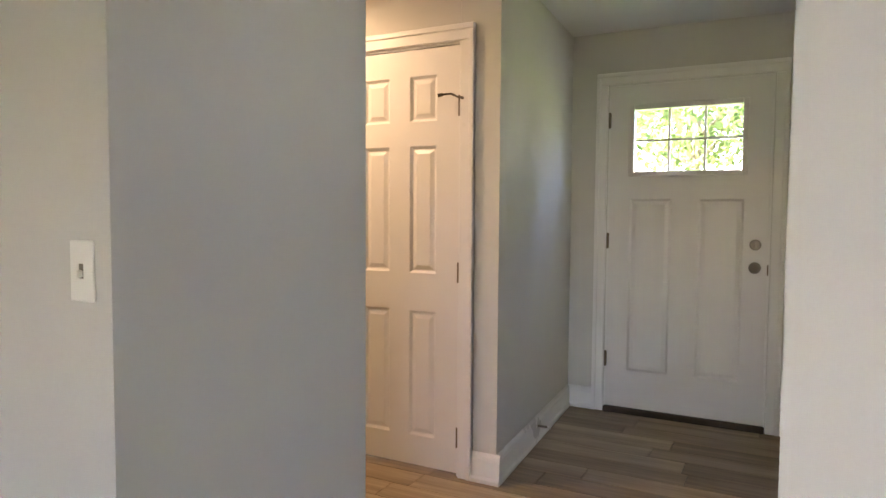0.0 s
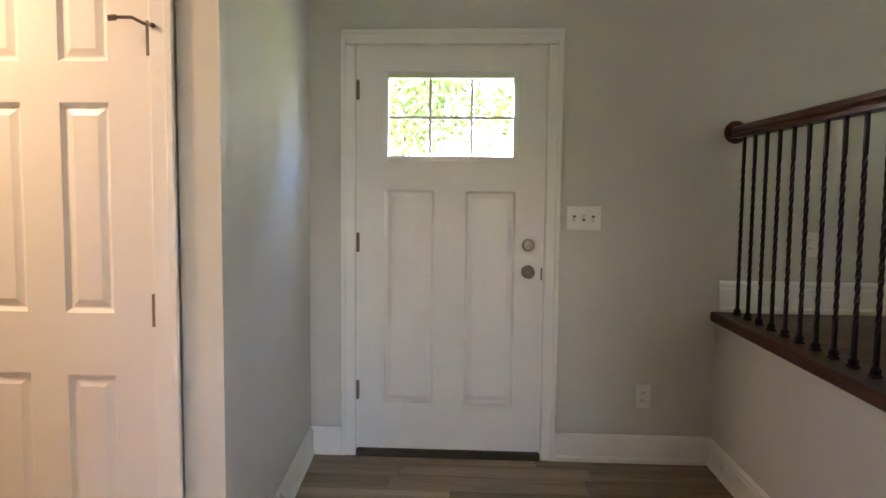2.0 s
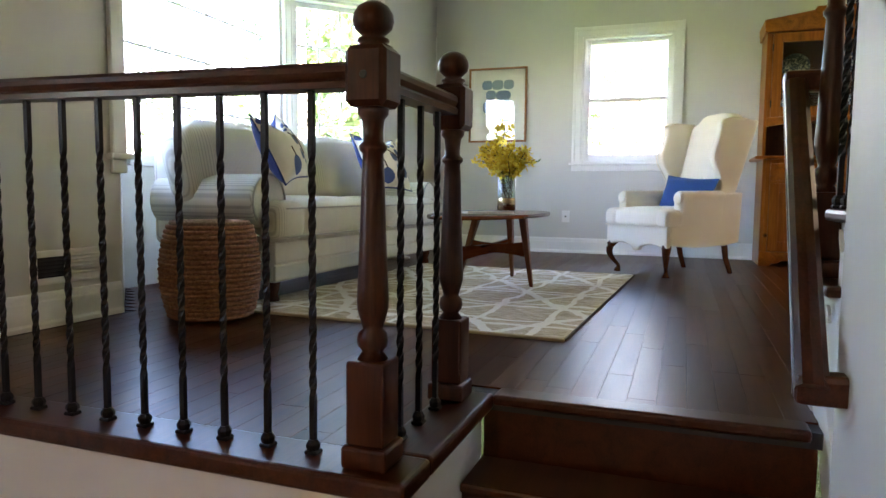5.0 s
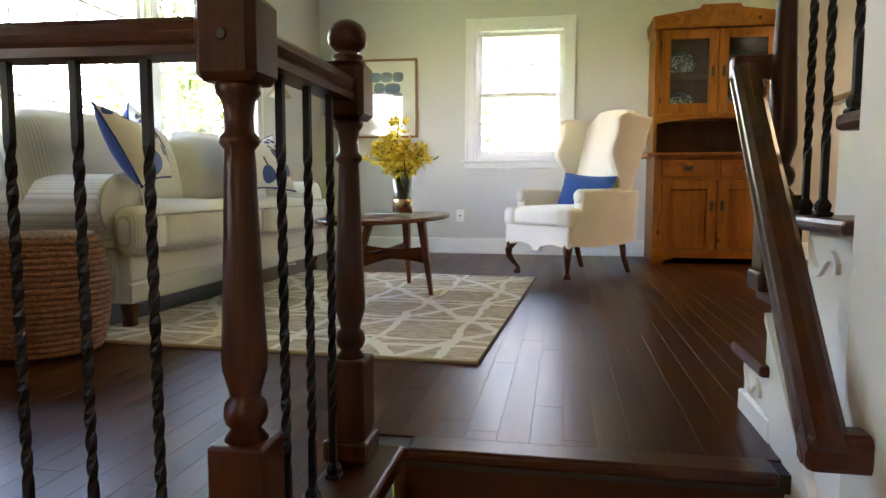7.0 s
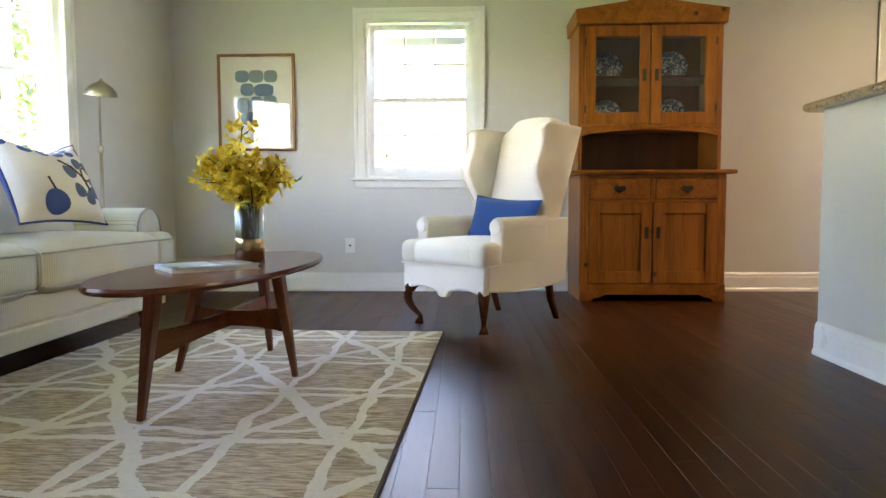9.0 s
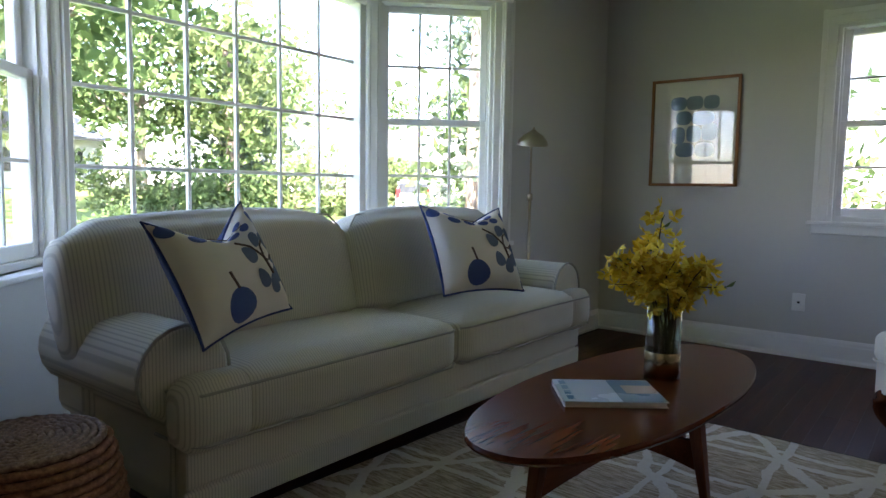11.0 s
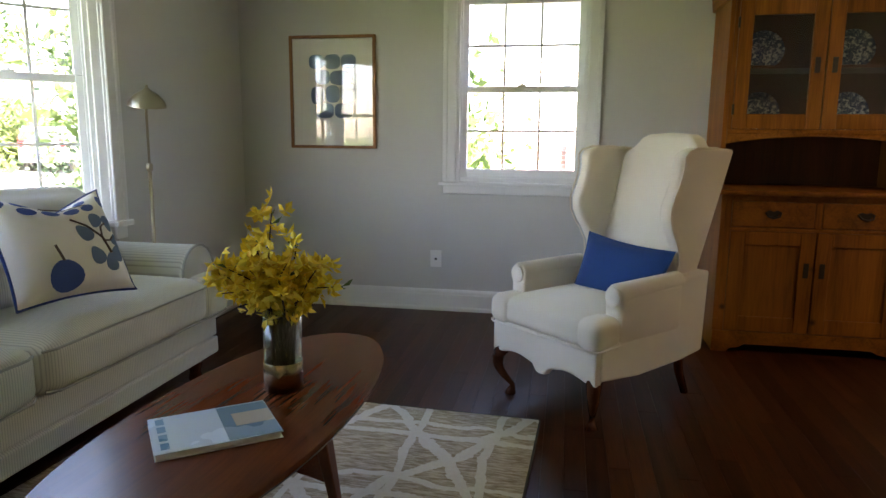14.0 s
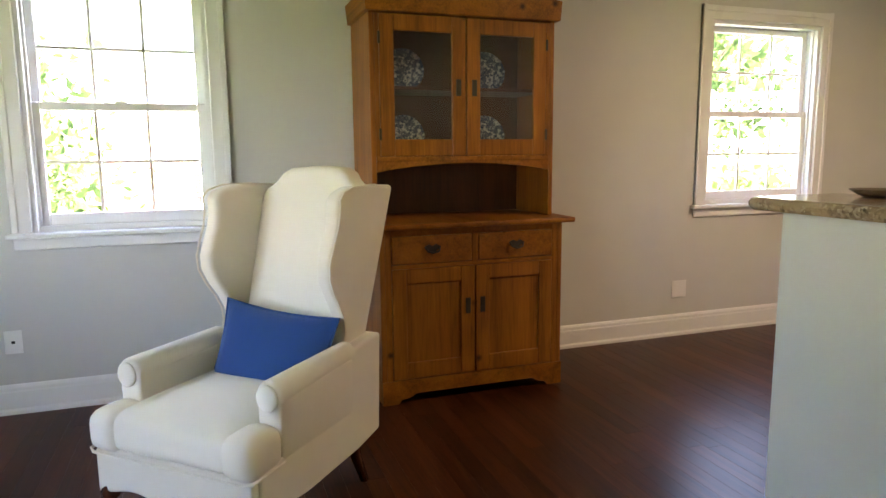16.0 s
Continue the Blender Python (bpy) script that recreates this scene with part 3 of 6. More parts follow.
def bay_front():
    x0, x1 = bl1[0], br1[0]
    w = x1 - x0
    o = thing("window_5", Matrix.Translation((x0, yb, BZ0)), "large white fixed bay window with a grid of panes", "window", kind="structure")
    fr = bmesh.new()
    t = 0.05
    box(fr, 0, t, 0, 0.12, 0, h_b, 0.005)
    box(fr, w - t, w, 0, 0.12, 0, h_b, 0.005)
    box(fr, t, w - t, 0.0, 0.12, h_b - t, h_b, 0.005)
    box(fr, t, w - t, 0.0, 0.12, 0, t, 0.005)
    part("window_frame", fr, TRIM, o)
    p = part("pane", sheet(t - 0.003, w - t + 0.003, 0.064, t - 0.003, h_b - t + 0.003), PANE, o)
    p.visible_shadow = False
    for i in range(1, 6):
        x = t + (w - 2 * t) * i / 6
        part("glazing_bar", boxed(x - 0.009, x + 0.009, 0.052, 0.076, t, h_b - t, 0.003), TRIM, o)
    for j in range(1, 4):
        z = t + (h_b - 2 * t) * j / 4
        part("glazing_bar", boxed(t, w - t, 0.053, 0.075, z - 0.009, z + 0.009, 0.003), TRIM, o)
    c = bmesh.new()
    box(c, -0.05, 0.012, -0.025, -0.001, 0, h_b - 0.001, 0.006)
    box(c, w - 0.012, w + 0.05, -0.025, -0.001, 0, h_b - 0.001, 0.006)
    box(c, 0.012, w - 0.012, -0.02, -0.001, h_b - 0.06, h_b - 0.001, 0.005)
    part("casing", c, TRIM, o)
    part("window_sill", boxed(-0.02, w + 0.02, -0.06, 0.0, -0.026, 0.0, 0.006, 2), TRIM, o)


bay_front()
c = bmesh.new()
for x, s in ((BX0, -1), (BX1, 1)):
    a, b = sorted((x - s * 0.03, x + s * 0.06))
    box(c, a, b, YF - 0.022, YF - 0.001, BZ0 - 0.001, BZ1 + 0.08, 0.005)
    a, b = sorted((x + s * 0.03, x + s * 0.062))
    box(c, a, b, YF - 0.03, YF - 0.001, BZ0 - 0.001, BZ1 + 0.08, 0.005)
    a, b = sorted((x - s * 0.05, x + s * 0.085))
    box(c, a, b, YF - 0.045, YF - 0.001, BZ0 - 0.028, BZ0, 0.005)
    a, b = sorted((x - s * 0.03, x + s * 0.06))
    box(c, a, b, YF - 0.018, YF - 0.001, BZ0 - 0.095, BZ0 - 0.028, 0.004)
box(c, BX0 - 0.062, BX1 + 0.062, YF - 0.026, YF - 0.001, BZ1 - 0.005, BZ1 + 0.085, 0.005)
structure("trim_bay", c, TRIM, "white moulded casing round the bay opening", "trim")


# ---- entry steps, landing edge, railings ----
RIS = ZL / 4
GO = 0.21
NX = [1.27 - GO * i for i in range(4)]         # nosing of the floor and of the three treads below it
st = bmesh.new()
for i in range(1, 4):
    z = ZL - RIS * i
    box(st, NX[i], NX[i - 1] + 0.01, YS, YK, z - 0.028, z, 0.008, 2)
    box(st, NX[i] + 0.025, NX[i - 1] + 0.02, YS, YK, -0.1, z - 0.028)
box(st, NX[0] + 0.025, NX[0] + 0.045, YS, YK, ZL - RIS - 0.01, ZL - 0.03)
structure("stairs_entry", st, OAKDARK, "dark stained oak steps up from the entry", "stairs")
nose = bmesh.new()
box(nose, XN - 0.012, XN + 0.15, YK - 0.035, YF - 0.001, ZL - 0.045, ZL + 0.004, 0.012, 3)
box(nose, XN + 0.15, 1.28, YK - 0.035, YK + 0.115, ZL - 0.045, ZL + 0.004, 0.012, 3)
box(nose, NX[0] - 0.012, NX[0] + 0.08, 1.64, YK - 0.035, ZL - 0.03, ZL + 0.003, 0.010, 3)
structure("trim_landing", nose, OAKDARK, "dark stained oak nosing along the raised floor", "trim")


def newel(parent, at, h, name="newel"):
    """A turned post: square base block, vase-shaped shaft, square head and ball."""
    b = boxed(-0.053, 0.053, -0.053, 0.053, 0, 0.05, 0.008, 2)
    box(b, -0.044, 0.044, -0.044, 0.044, 0.05, 0.235, 0.006, 2)
    s = [(0.046, 0.30), (0.030, 0.315), (0.042, 0.325), (0.046, 0.338), (0.042, 0.352), (0.030, 0.36), (0.034, 0.372), (0.046, 0.40), (0.047, 0.42),
         (0.044, 0.46), (0.037, 0.58), (0.032, 0.68), (0.030, 0.70), (0.040, 0.708), (0.041, 0.716), (0.030, 0.724), (0.029, 0.745), (0.033, 0.765), (0.044, 0.775), (0.046, 0.785), (0.038, 0.792)]
    top = 0.79
    k = (h - 0.19 - 0.235) / (top - 0.30)
    s = [(r * 0.74, 0.235 + (z - 0.30) * k) for r, z in s]
    t = h - 0.19
    turned = lathe(s, 20)
    head = boxed(-0.047, 0.047, -0.047, 0.047, t - 0.003, t + 0.122, 0.012, 1)
    ball = lathe([(0.042, t + 0.122), (0.028, t + 0.128), (0.034, t + 0.133), (0.034, t + 0.138), (0.022, t + 0.144), (0.028, t + 0.149), (0.040, t + 0.160), (0.044, t + 0.174),
                  (0.042, t + 0.189), (0.033, t + 0.204), (0.018, t + 0.214), (0.003, t + 0.217)], 20)
    e = part(name, b, OAKDARKZ, parent, "turned dark oak newel post", False, at)
    part("shaft", turned, OAKDARKZ, e, smooth=True)
    part("head", head, OAKDARKZ, e)
    part("ball", ball, OAKDARKZ, e, smooth=True)
    part("plug", lathe([(0.009, 0), (0.007, 0.003)], 10), DARKHOLE, e, at=Matrix.Translation((-0.047, 0, t + 0.06)) @ pose(0, 0, 0, 0, -90))
    return e


RAILP = [(-0.030, 0.0), (0.030, 0.0), (0.031, 0.014), (0.024, 0.022), (0.030, 0.034), (0.029, 0.046), (0.018, 0.056), (0, 0.059), (-0.018, 0.056), (-0.029, 0.046), (-0.030, 0.034), (-0.024, 0.022), (-0.031, 0.014)]


def rail(p, q, parent, label=""):
    """A moulded handrail; p and q on its underside."""
    p, q = Vector(p), Vector(q)
    d = (q - p).normalized()
    side = Vector((d.y, -d.x, 0)).normalized()
    up = side.cross(d) if side.cross(d).z > 0 else d.cross(side)
    bm = bmesh.new()
    rings = [[bm.verts.new(e + side * u + up * v) for u, v in RAILP] for e in (p, q)]
    k = len(RAILP)
    for i in range(k):
        bm.faces.new((rings[0][i], rings[0][(i + 1) % k], rings[1][(i + 1) % k], rings[1][i]))
    bm.faces.new(rings[0])
    bm.faces.new(rings[1])
    bmesh.ops.recalc_face_normals(bm, faces=bm.faces)
    return part("handrail", bm, OAKDARK, parent, label)


def baluster_mesh(h, twist):
    """A square iron bar with a cast shoe; twist: it is spun in the middle."""
    bm = bmesh.new()
    s = 0.0065
    n = 54 if twist else 1
    rings = []
    for i in range(n + 1):
        z = h * i / n
        f = min(1, max(0, (z / h - 0.16) / 0.68))
        a = f * math.pi * 7 if twist else 0
        rings.append([bm.verts.new((s * 1.414 * math.cos(a + math.pi / 4 + k * math.pi / 2), s * 1.414 * math.sin(a + math.pi / 4 + k * math.pi / 2), z)) for k in range(4)])
    for r, q in zip(rings, rings[1:]):
        for k in range(4):
            bm.faces.new((r[k], r[(k + 1) % 4], q[(k + 1) % 4], q[k]))
    bm.faces.new(rings[-1])
    bmesh.ops.recalc_face_normals(bm, faces=bm.faces)
    return bm


def shoe():
    bm = boxed(-0.016, 0.016, -0.016, 0.016, 0, 0.010, 0.003)
    lathe([(0.014, 0.010), (0.017, 0.018), (0.017, 0.024), (0.010, 0.034)], 8, bm)
    return bm


SHOE = link_mesh("shoe", shoe(), IRON)


def baluster(parent, x, y, z, h, twist=False):
    b = part("baluster", baluster_mesh(h, twist), IRON, parent, "black iron baluster", False, Matrix.Translation((x, y, z)))
    s = new("shoe", SHOE)
    s.parent = b


def landing_railing():
    o = thing("railing", Matrix.Translation((0, 0, 0)), "dark oak railing with turned newels and black iron balusters", "railing")
    xr, yr, zr = XN + 0.076, YK + 0.076, ZL + 0.808
    newel(o, Matrix.Translation((xr, yr, ZL + 0.004)), 0.965)
    newel(o, Matrix.Translation((1.193, yr, ZL + 0.004)), 0.965)
    rail((xr, yr + 0.045, zr + 0.008), (xr, YF - 0.022, zr + 0.03), o)
    rail((xr + 0.045, yr, zr + 0.006), (1.15, yr, zr + 0.006), o)
    ros = lathe([(0.055, 0), (0.055, 0.008), (0.045, 0.018), (0.04, 0.022)], 20)
    part("rosette", ros, OAKDARK, o, "round dark oak wall rosette", True, Matrix.Translation((xr, YF - 0.001, zr + 0.06)) @ pose(0, 0, 0, 90))
    n = 15
    for i in range(n):
        y = YK + 0.225 + 1.70 * i / (n - 1)
        baluster(o, xr, y, ZL + 0.004, zr - ZL + 0.012 + 0.02 * i / n, True)
    for i in range(3):
        x = 0.825 + 0.122 * i
        baluster(o, x, yr, ZL + 0.004, zr - ZL + 0.012, True)


landing_railing()

# ---- the flight to the upper floor, seen from its open side ----
UG = 0.225
UR = 0.19
UX = 1.76                       # first nosing
YU = 1.60
up = bmesh.new()
white = bmesh.new()
for i in range(1, 9):
    z = ZL + UR * i
    xf = UX - UG * (i - 1)
    box(up, xf - UG - 0.07, xf, 0.56, YU + 0.035, z - 0.03, z, 0.010, 2)
    if xf - UG > 0.80 or i < 5:
        box(up, xf - 0.05, xf - 0.032, 0.56, YU - 0.004, z - UR, z - 0.03)
structure("stairs_upper", up, OAKDARK, "dark oak treads of the flight to the upper floor", "stairs")
out = [(UX - 0.03, ZL)]
for i in range(1, 6):
    xf = UX - UG * (i - 1) - 0.03
    out += [(xf, ZL + UR * i - 0.03), (xf - UG, ZL + UR * i - 0.03)]
out = [(max(u, 0.80), v) for u, v in out] + [(0.80, 0.0), (0.80, -0.1), (1.29, -0.1), (1.29, ZL)]
prism(out, YU - 0.08, YU, white)
structure("wall_stair_side", white, TRIM, "white painted panel under the open stair treads", "wall")
sk = bmesh.new()
for off, w, d in ((0.0, 0.24, 0.012), (0.235, 0.022, 0.020)):
    a = (0.80, 0.0 + off + 0.19)
    b = (1.50, 0.0 + off + 0.19 + 0.70 * RIS / GO)
    prism([(a[0], a[1]), (b[0], b[1]), (b[0], b[1] + w), (a[0], a[1] + w)], YU, YU + d, sk)
box(sk, 1.45, UX - 0.03, YU, YU + 0.016, ZL, ZL + 0.06, 0.004)
structure("trim_skirt", sk, TRIM, "white skirt board along the entry steps", "trim")
for i in range(1, 5):
    z = ZL + UR * i - 0.03
    xf = UX - UG * (i - 1)
    pts = [(xf - 0.05 - 0.15 * t, z - 0.02 - 0.06 * t - 0.035 * math.sin(t * 5.6)) for t in [k / 14 for k in range(15)]]
    outl = pts + [(x, y - 0.020) for x, y in pts[::-1]]
    structure("trim_scroll", prism(outl, YU, YU + 0.009), TRIM, "carved white scroll bracket under a tread", "trim")

upr = thing("stair_railing", Matrix.Translation((0, 0, 0)), "dark oak stair rail with a turned newel and twisted iron balusters", "railing")
newel(upr, Matrix.Translation((1.48, YU + 0.005, ZL + UR * 2 - 0.002)), 1.0)
for i, x in enumerate((1.30, 1.20, 1.07, 0.97, 0.86)):
    lev = 3 if x > 1.10 else 4 if x > 0.88 else 5
    zb = ZL + UR * (math.floor((UX - x) / UG) + 1)
    baluster(upr, x, YU + 0.005, zb, ZL + UR * 2 + 0.82 + (1.47 - x) * UR / UG - zb, True)
rail((1.44, YU + 0.005, ZL + UR * 2 + 0.84), (0.82, YU + 0.005, ZL + UR * 2 + 0.84 + 0.62 * UR / UG), upr)

hr = thing("wall_handrail", Matrix.Translation((0, 0, 0)), "dark oak wall handrail beside the entry steps", "handrail")
ya = 1.73
rail((0.80, ya, 0.975), (1.51, ya - 0.04, 0.975 + 0.71 * 0.95), hr)
part("return_block", boxed(0.77, 0.83, 1.66, ya + 0.03, 0.97, 1.03, 0.012, 2), OAKDARK, hr)
part("return_block", boxed(1.48, 1.535, YU - 0.03, ya - 0.01, 1.655, 1.715, 0.012, 2), OAKDARK, hr)


# ---- floors, piece by piece ----
def wall_plate(name, m, w, h, label, kind):
    """Switch plates and outlets; local x along the wall, z up, y into the room is negative."""
    o = thing(name, m, label, "outlet" if kind != "switch" else "light switch")
    part("plate", boxed(-w / 2, w / 2, -0.006, 0.0, -h / 2, h / 2, 0.003, 2), PLASTIC, o)
    if kind == "switch":
        n = max(1, round(w / 0.055) - 0)
        n = {0.07: 1, 0.165: 3}.get(w, n)
        for i in range(n):
            x = (i - (n - 1) / 2) * 0.046
            part("toggle", boxed(x - 0.005, x + 0.005, -0.016, -0.005, -0.002 if i % 2 else -0.012, 0.012 if i % 2 else 0.002, 0.002), PLASTIC, o)
            part("slot", boxed(x - 0.006, x + 0.006, -0.0065, -0.005, -0.014, 0.014), GROUT, o)
    elif kind == "outlet":
        for z in (-0.02, 0.02):
            part("socket", lathe([(0.0165, 0), (0.0165, 0.0035), (0.014, 0.005)], 16), PLASTIC, o, at=Matrix.Translation((0, -0.0055, z)) @ pose(0, 0, 0, 90))
            for x in (-0.006, 0.006):
                part("slot", boxed(x - 0.0012, x + 0.0012, -0.0112, -0.009, z - 0.002, z + 0.008), DARKHOLE, o)
    elif kind == "jack":
        part("jack", boxed(-0.008, 0.008, -0.0075, -0.005, -0.008, 0.006), DARKHOLE, o)
    return o


EASTW = pose(0, 0, 0, 0, 0, -90)
wall_plate("light_switch", Matrix.Translation((-0.033, YF, 1.215)), 0.165, 0.118, "white triple switch plate beside the front door", "switch")
wall_plate("light_switch", Matrix.Translation((-1.30, 1.172, 1.139)), 0.07, 0.118, "white single switch plate at the hall opening", "switch")
wall_plate("outlet", Matrix.Translation((0.28, YF, 0.335)), 0.075, 0.118, "white duplex outlet low on the entry wall", "outlet")
wall_plate("outlet", Matrix.Translation((1.05, YF, 1.10)), 0.075, 0.118, "white duplex outlet behind the railing", "outlet")
wall_plate("outlet", Matrix.Translation((XE, 3.115, 1.14)) @ EASTW, 0.08, 0.12, "white cable outlet under the picture", "jack")
wall_plate("blank_plate", Matrix.Translation((XE, -0.96, 1.10)) @ EASTW, 0.12, 0.12, "pale blank wall plate under the window", "blank")
wall_plate("outlet", Matrix.Translation((XN + 0.02, 3.30, 0.30)) @ pose(0, 0, 0, 0, 0, -90), 0.12, 0.10, "white wall plate on the knee wall", "blank")

v = thing("floor_vent", Matrix.Translation((1.615, YF, 1.025)), "white wall register with dark louvres above the baseboard", "vent")
part("frame", boxed(-0.195, 0.195, -0.010, 0, -0.075, 0.075, 0.006, 2), TRIM, v)
part("opening", boxed(-0.16, -0.03, -0.0115, -0.009, -0.045, 0.045), DARKHOLE, v)
for i in range(6):
    part("slat", boxed(-0.16, -0.03, -0.016, -0.010, -0.040 + i * 0.016, -0.036 + i * 0.016), IRON, v)
for i in range(6):
    part("slat", boxed(0.0, 0.165, -0.014, -0.0095, -0.040 + i * 0.016, -0.030 + i * 0.016, 0.002), TRIM, v)

ds = thing("door_stop", Matrix.Translation((-1.318, 3.80, 0.085)), "small spring door stop on the baseboard", "door stop")
part("spring", tube([(0.0, 0, 0), (0.06, 0, 0.002)], 0.006, 8), NICKEL, ds)
part("tip", tube([(0.058, 0, 0.002), (0.075, 0, 0.003)], 0.009, 8), PLASTIC, ds)


# ---- living-room things ----
def smooth_bevel(bm, offset, segs=3, angle=0.6):
    es = [e for e in bm.edges if len(e.link_faces) == 2 and e.calc_face_angle(0) > angle]
    bmesh.ops.bevel(bm, geom=es, offset=offset, segments=segs, affect="EDGES", profile=0.5, clamp_overlap=True)
    return bm


def moved(bm, m):
    bmesh.ops.transform(bm, matrix=m, verts=bm.verts)
    return bm


def joined(*bms):
    out = bmesh.new()
    for b in bms:
        me = bpy.data.meshes.new("scrap")
        b.to_mesh(me)
        b.free()
        out.from_mesh(me)
        bpy.data.meshes.remove(me)
    return out


PIPE = cloth("sofa_piping", (0.36, 0.36, 0.32))


def loop_tube(pts, r, segs=6):
    return tube([*pts, pts[0], pts[1]], r, segs)


def sofa():
    o = thing("sofa", Matrix.Translation((3.54, 4.36, ZL)), "grey-green ticking-stripe sofa with rolled arms and loose cushions in the bay", "sofa")
    base = boxed(-1.20, 1.20, -0.40, 0.34, 0.12, 0.35, 0.02, 3)
    part("base", base, STRIPE, o, smooth=False)
    part("band", boxed(-1.215, 1.215, -0.412, -0.39, 0.13, 0.215, 0.009, 2), STRIPE, o)
    part("band", boxed(-1.21, 1.21, -0.408, -0.39, 0.222, 0.345, 0.009, 2), STRIPE, o)
    back = boxed(-1.25, 1.10, 0.10, 0.36, 0.30, 0.86, 0.05, 3)
    part("back_frame", back, STRIPE, o, smooth=True)
    for s in (-1, 1):
        main = moved(soft_box(1.07, 0.70, 0.21, 0.028, 0.06, 12, 0.008), Matrix.Translation((s * 0.538, -0.12, 0.445)))
        ear = moved(soft_box(0.24, 0.13, 0.205, 0.010, 0.05, 6, 0.006), Matrix.Translation((s * 1.125, -0.405, 0.443)))
        c = part("seat_cushion", joined(main, ear), STRIPE, o, smooth=True)
        z = 0.50
        y0, y1, x0, x1 = -0.472, 0.22, s * 0.02, s * 1.23
        part("piping", tube([(x0, y0 + 0.02, z + 0.01), (x0 + s * 0.04, y0 - 0.002, z + 0.012), (s * 0.5, y0 - 0.006, z + 0.016), (x1 - s * 0.04, y0 - 0.001, z + 0.012), (x1, y0 + 0.03, z + 0.01), (x1, -0.28, z + 0.008)], 0.005, 6), PIPE, c)
        part("piping", tube([(x0, y0 + 0.02, 0.37), (x0 + s * 0.04, y0 - 0.002, 0.365), (s * 0.5, y0 - 0.006, 0.362), (x1 - s * 0.04, y0 - 0.001, 0.365), (x1, y0 + 0.03, 0.37), (x1, -0.28, 0.37)], 0.005, 6), PIPE, c)
        # rolled arm
        r, cx, cz = 0.145, s * 1.17, 0.545
        prof = []
        for k in range(15):
            a = math.radians(-40 + 260 * k / 14)
            prof.append((cx + s * r * math.cos(a), cz + r * math.sin(a)))
        prof += [(cx - s * 0.075, 0.30), (cx - s * 0.075, 0.14), (cx + s * 0.045, 0.14), (cx + s * 0.055, 0.42)]
        a = prism(prof, -0.345, 0.32)
        smooth_bevel(a, 0.02, 3, 0.9)
        arm = part("arm", a, STRIPE, o, smooth=True)
        part("piping", tube([(u, -0.348, w) for u, w in prof[:15]] , 0.006, 6), PIPE, arm)
    for s, x, tilt in ((-1, -0.71, -1.5), (1, 0.42, 1.0)):
        b = soft_box(1.14 if s < 0 else 1.14, 0.25, 0.50, 0.02, 0.085, 14, 0.06)
        for v in b.verts:
            v.co.z -= 0.075 * abs(v.co.x / 0.55) ** 3 * (max(0, v.co.z) / 0.25) * (0.6 if v.co.x * s < 0 else 0.12)
            v.co.x -= 0.05 * max(0, v.co.z) / 0.25 * (v.co.x / 0.55 if v.co.x * s < 0 else 0)
            v.co.y += 0.012 * noise.noise(v.co * 5)
        c = part("back_cushion", b, STRIPE, o, smooth=True, at=Matrix.Translation((x, 0.12, 0.735)) @ pose(0, 0, 0, -13, tilt, 0))
        w = 1.14 / 2 - 0.035
        part("piping", tube([(-w, -0.085, -0.18), (-w, -0.085, 0.16), (-w + 0.05, -0.08, 0.215), (0, -0.075, 0.245), (w - 0.05, -0.08, 0.215), (w, -0.085, 0.16), (w, -0.085, -0.18)], 0.005, 6), PIPE, c)
    for x in (-1.12, 1.12):
        for y in (-0.33, 0.28):
            part("foot", lathe([(0.028, 0), (0.034, 0.02), (0.026, 0.05), (0.036, 0.09), (0.04, 0.125)], 14), MAHOG, o, "dark turned foot", True, Matrix.Translation((x, y, 0)))
    return o


sofa()


def pillow_surface(size, thick, chop):
    def f(u, v):
        """u, v in -1..1; the point on the front (y negative)."""
        e = (1 - abs(u) ** 2.4) * (1 - abs(v) ** 2.4)
        pull = 0.10 * (1 - abs(u) ** 2) if abs(v) > 0.0 else 0
        x = u * size / 2 * (1 - 0.09 * (1 - v * v) * abs(u) ** 2)
        z = v * size / 2 * (1 - 0.09 * (1 - u * u) * abs(v) ** 2)
        if v > 0:
            z -= chop * (1 - abs(u)) ** 1.3 * v ** 2
        return Vector((x, -thick / 2 * max(0, e) ** 0.5 * (1 - 0.25 * chop / 0.12 * max(0, v) * (1 - abs(u)) * (chop > 0)), z))
    return f


def pillow_mesh(f, n, side):
    bm = bmesh.new()
    g = [[None] * (n + 1) for _ in range(n + 1)]
    for i in range(n + 1):
        for j in range(n + 1):
            p = f(-1 + 2 * i / n, -1 + 2 * j / n)
            p.y *= side
            g[i][j] = bm.verts.new(p)
    for i in range(n):
        for j in range(n):
            q = (g[i][j], g[i + 1][j], g[i + 1][j + 1], g[i][j + 1])
            bm.faces.new(q if side > 0 else q[::-1])
    return bm


def pillow_edge(f, n=10):
    pts = [f(-1 + 2 * i / n, -1) for i in range(n)] + [f(1, -1 + 2 * i / n) for i in range(n)] + [f(1 - 2 * i / n, 1) for i in range(n)] + [f(-1, 1 - 2 * i / n) for i in range(n)]
    return loop_tube(pts, 0.006, 6)


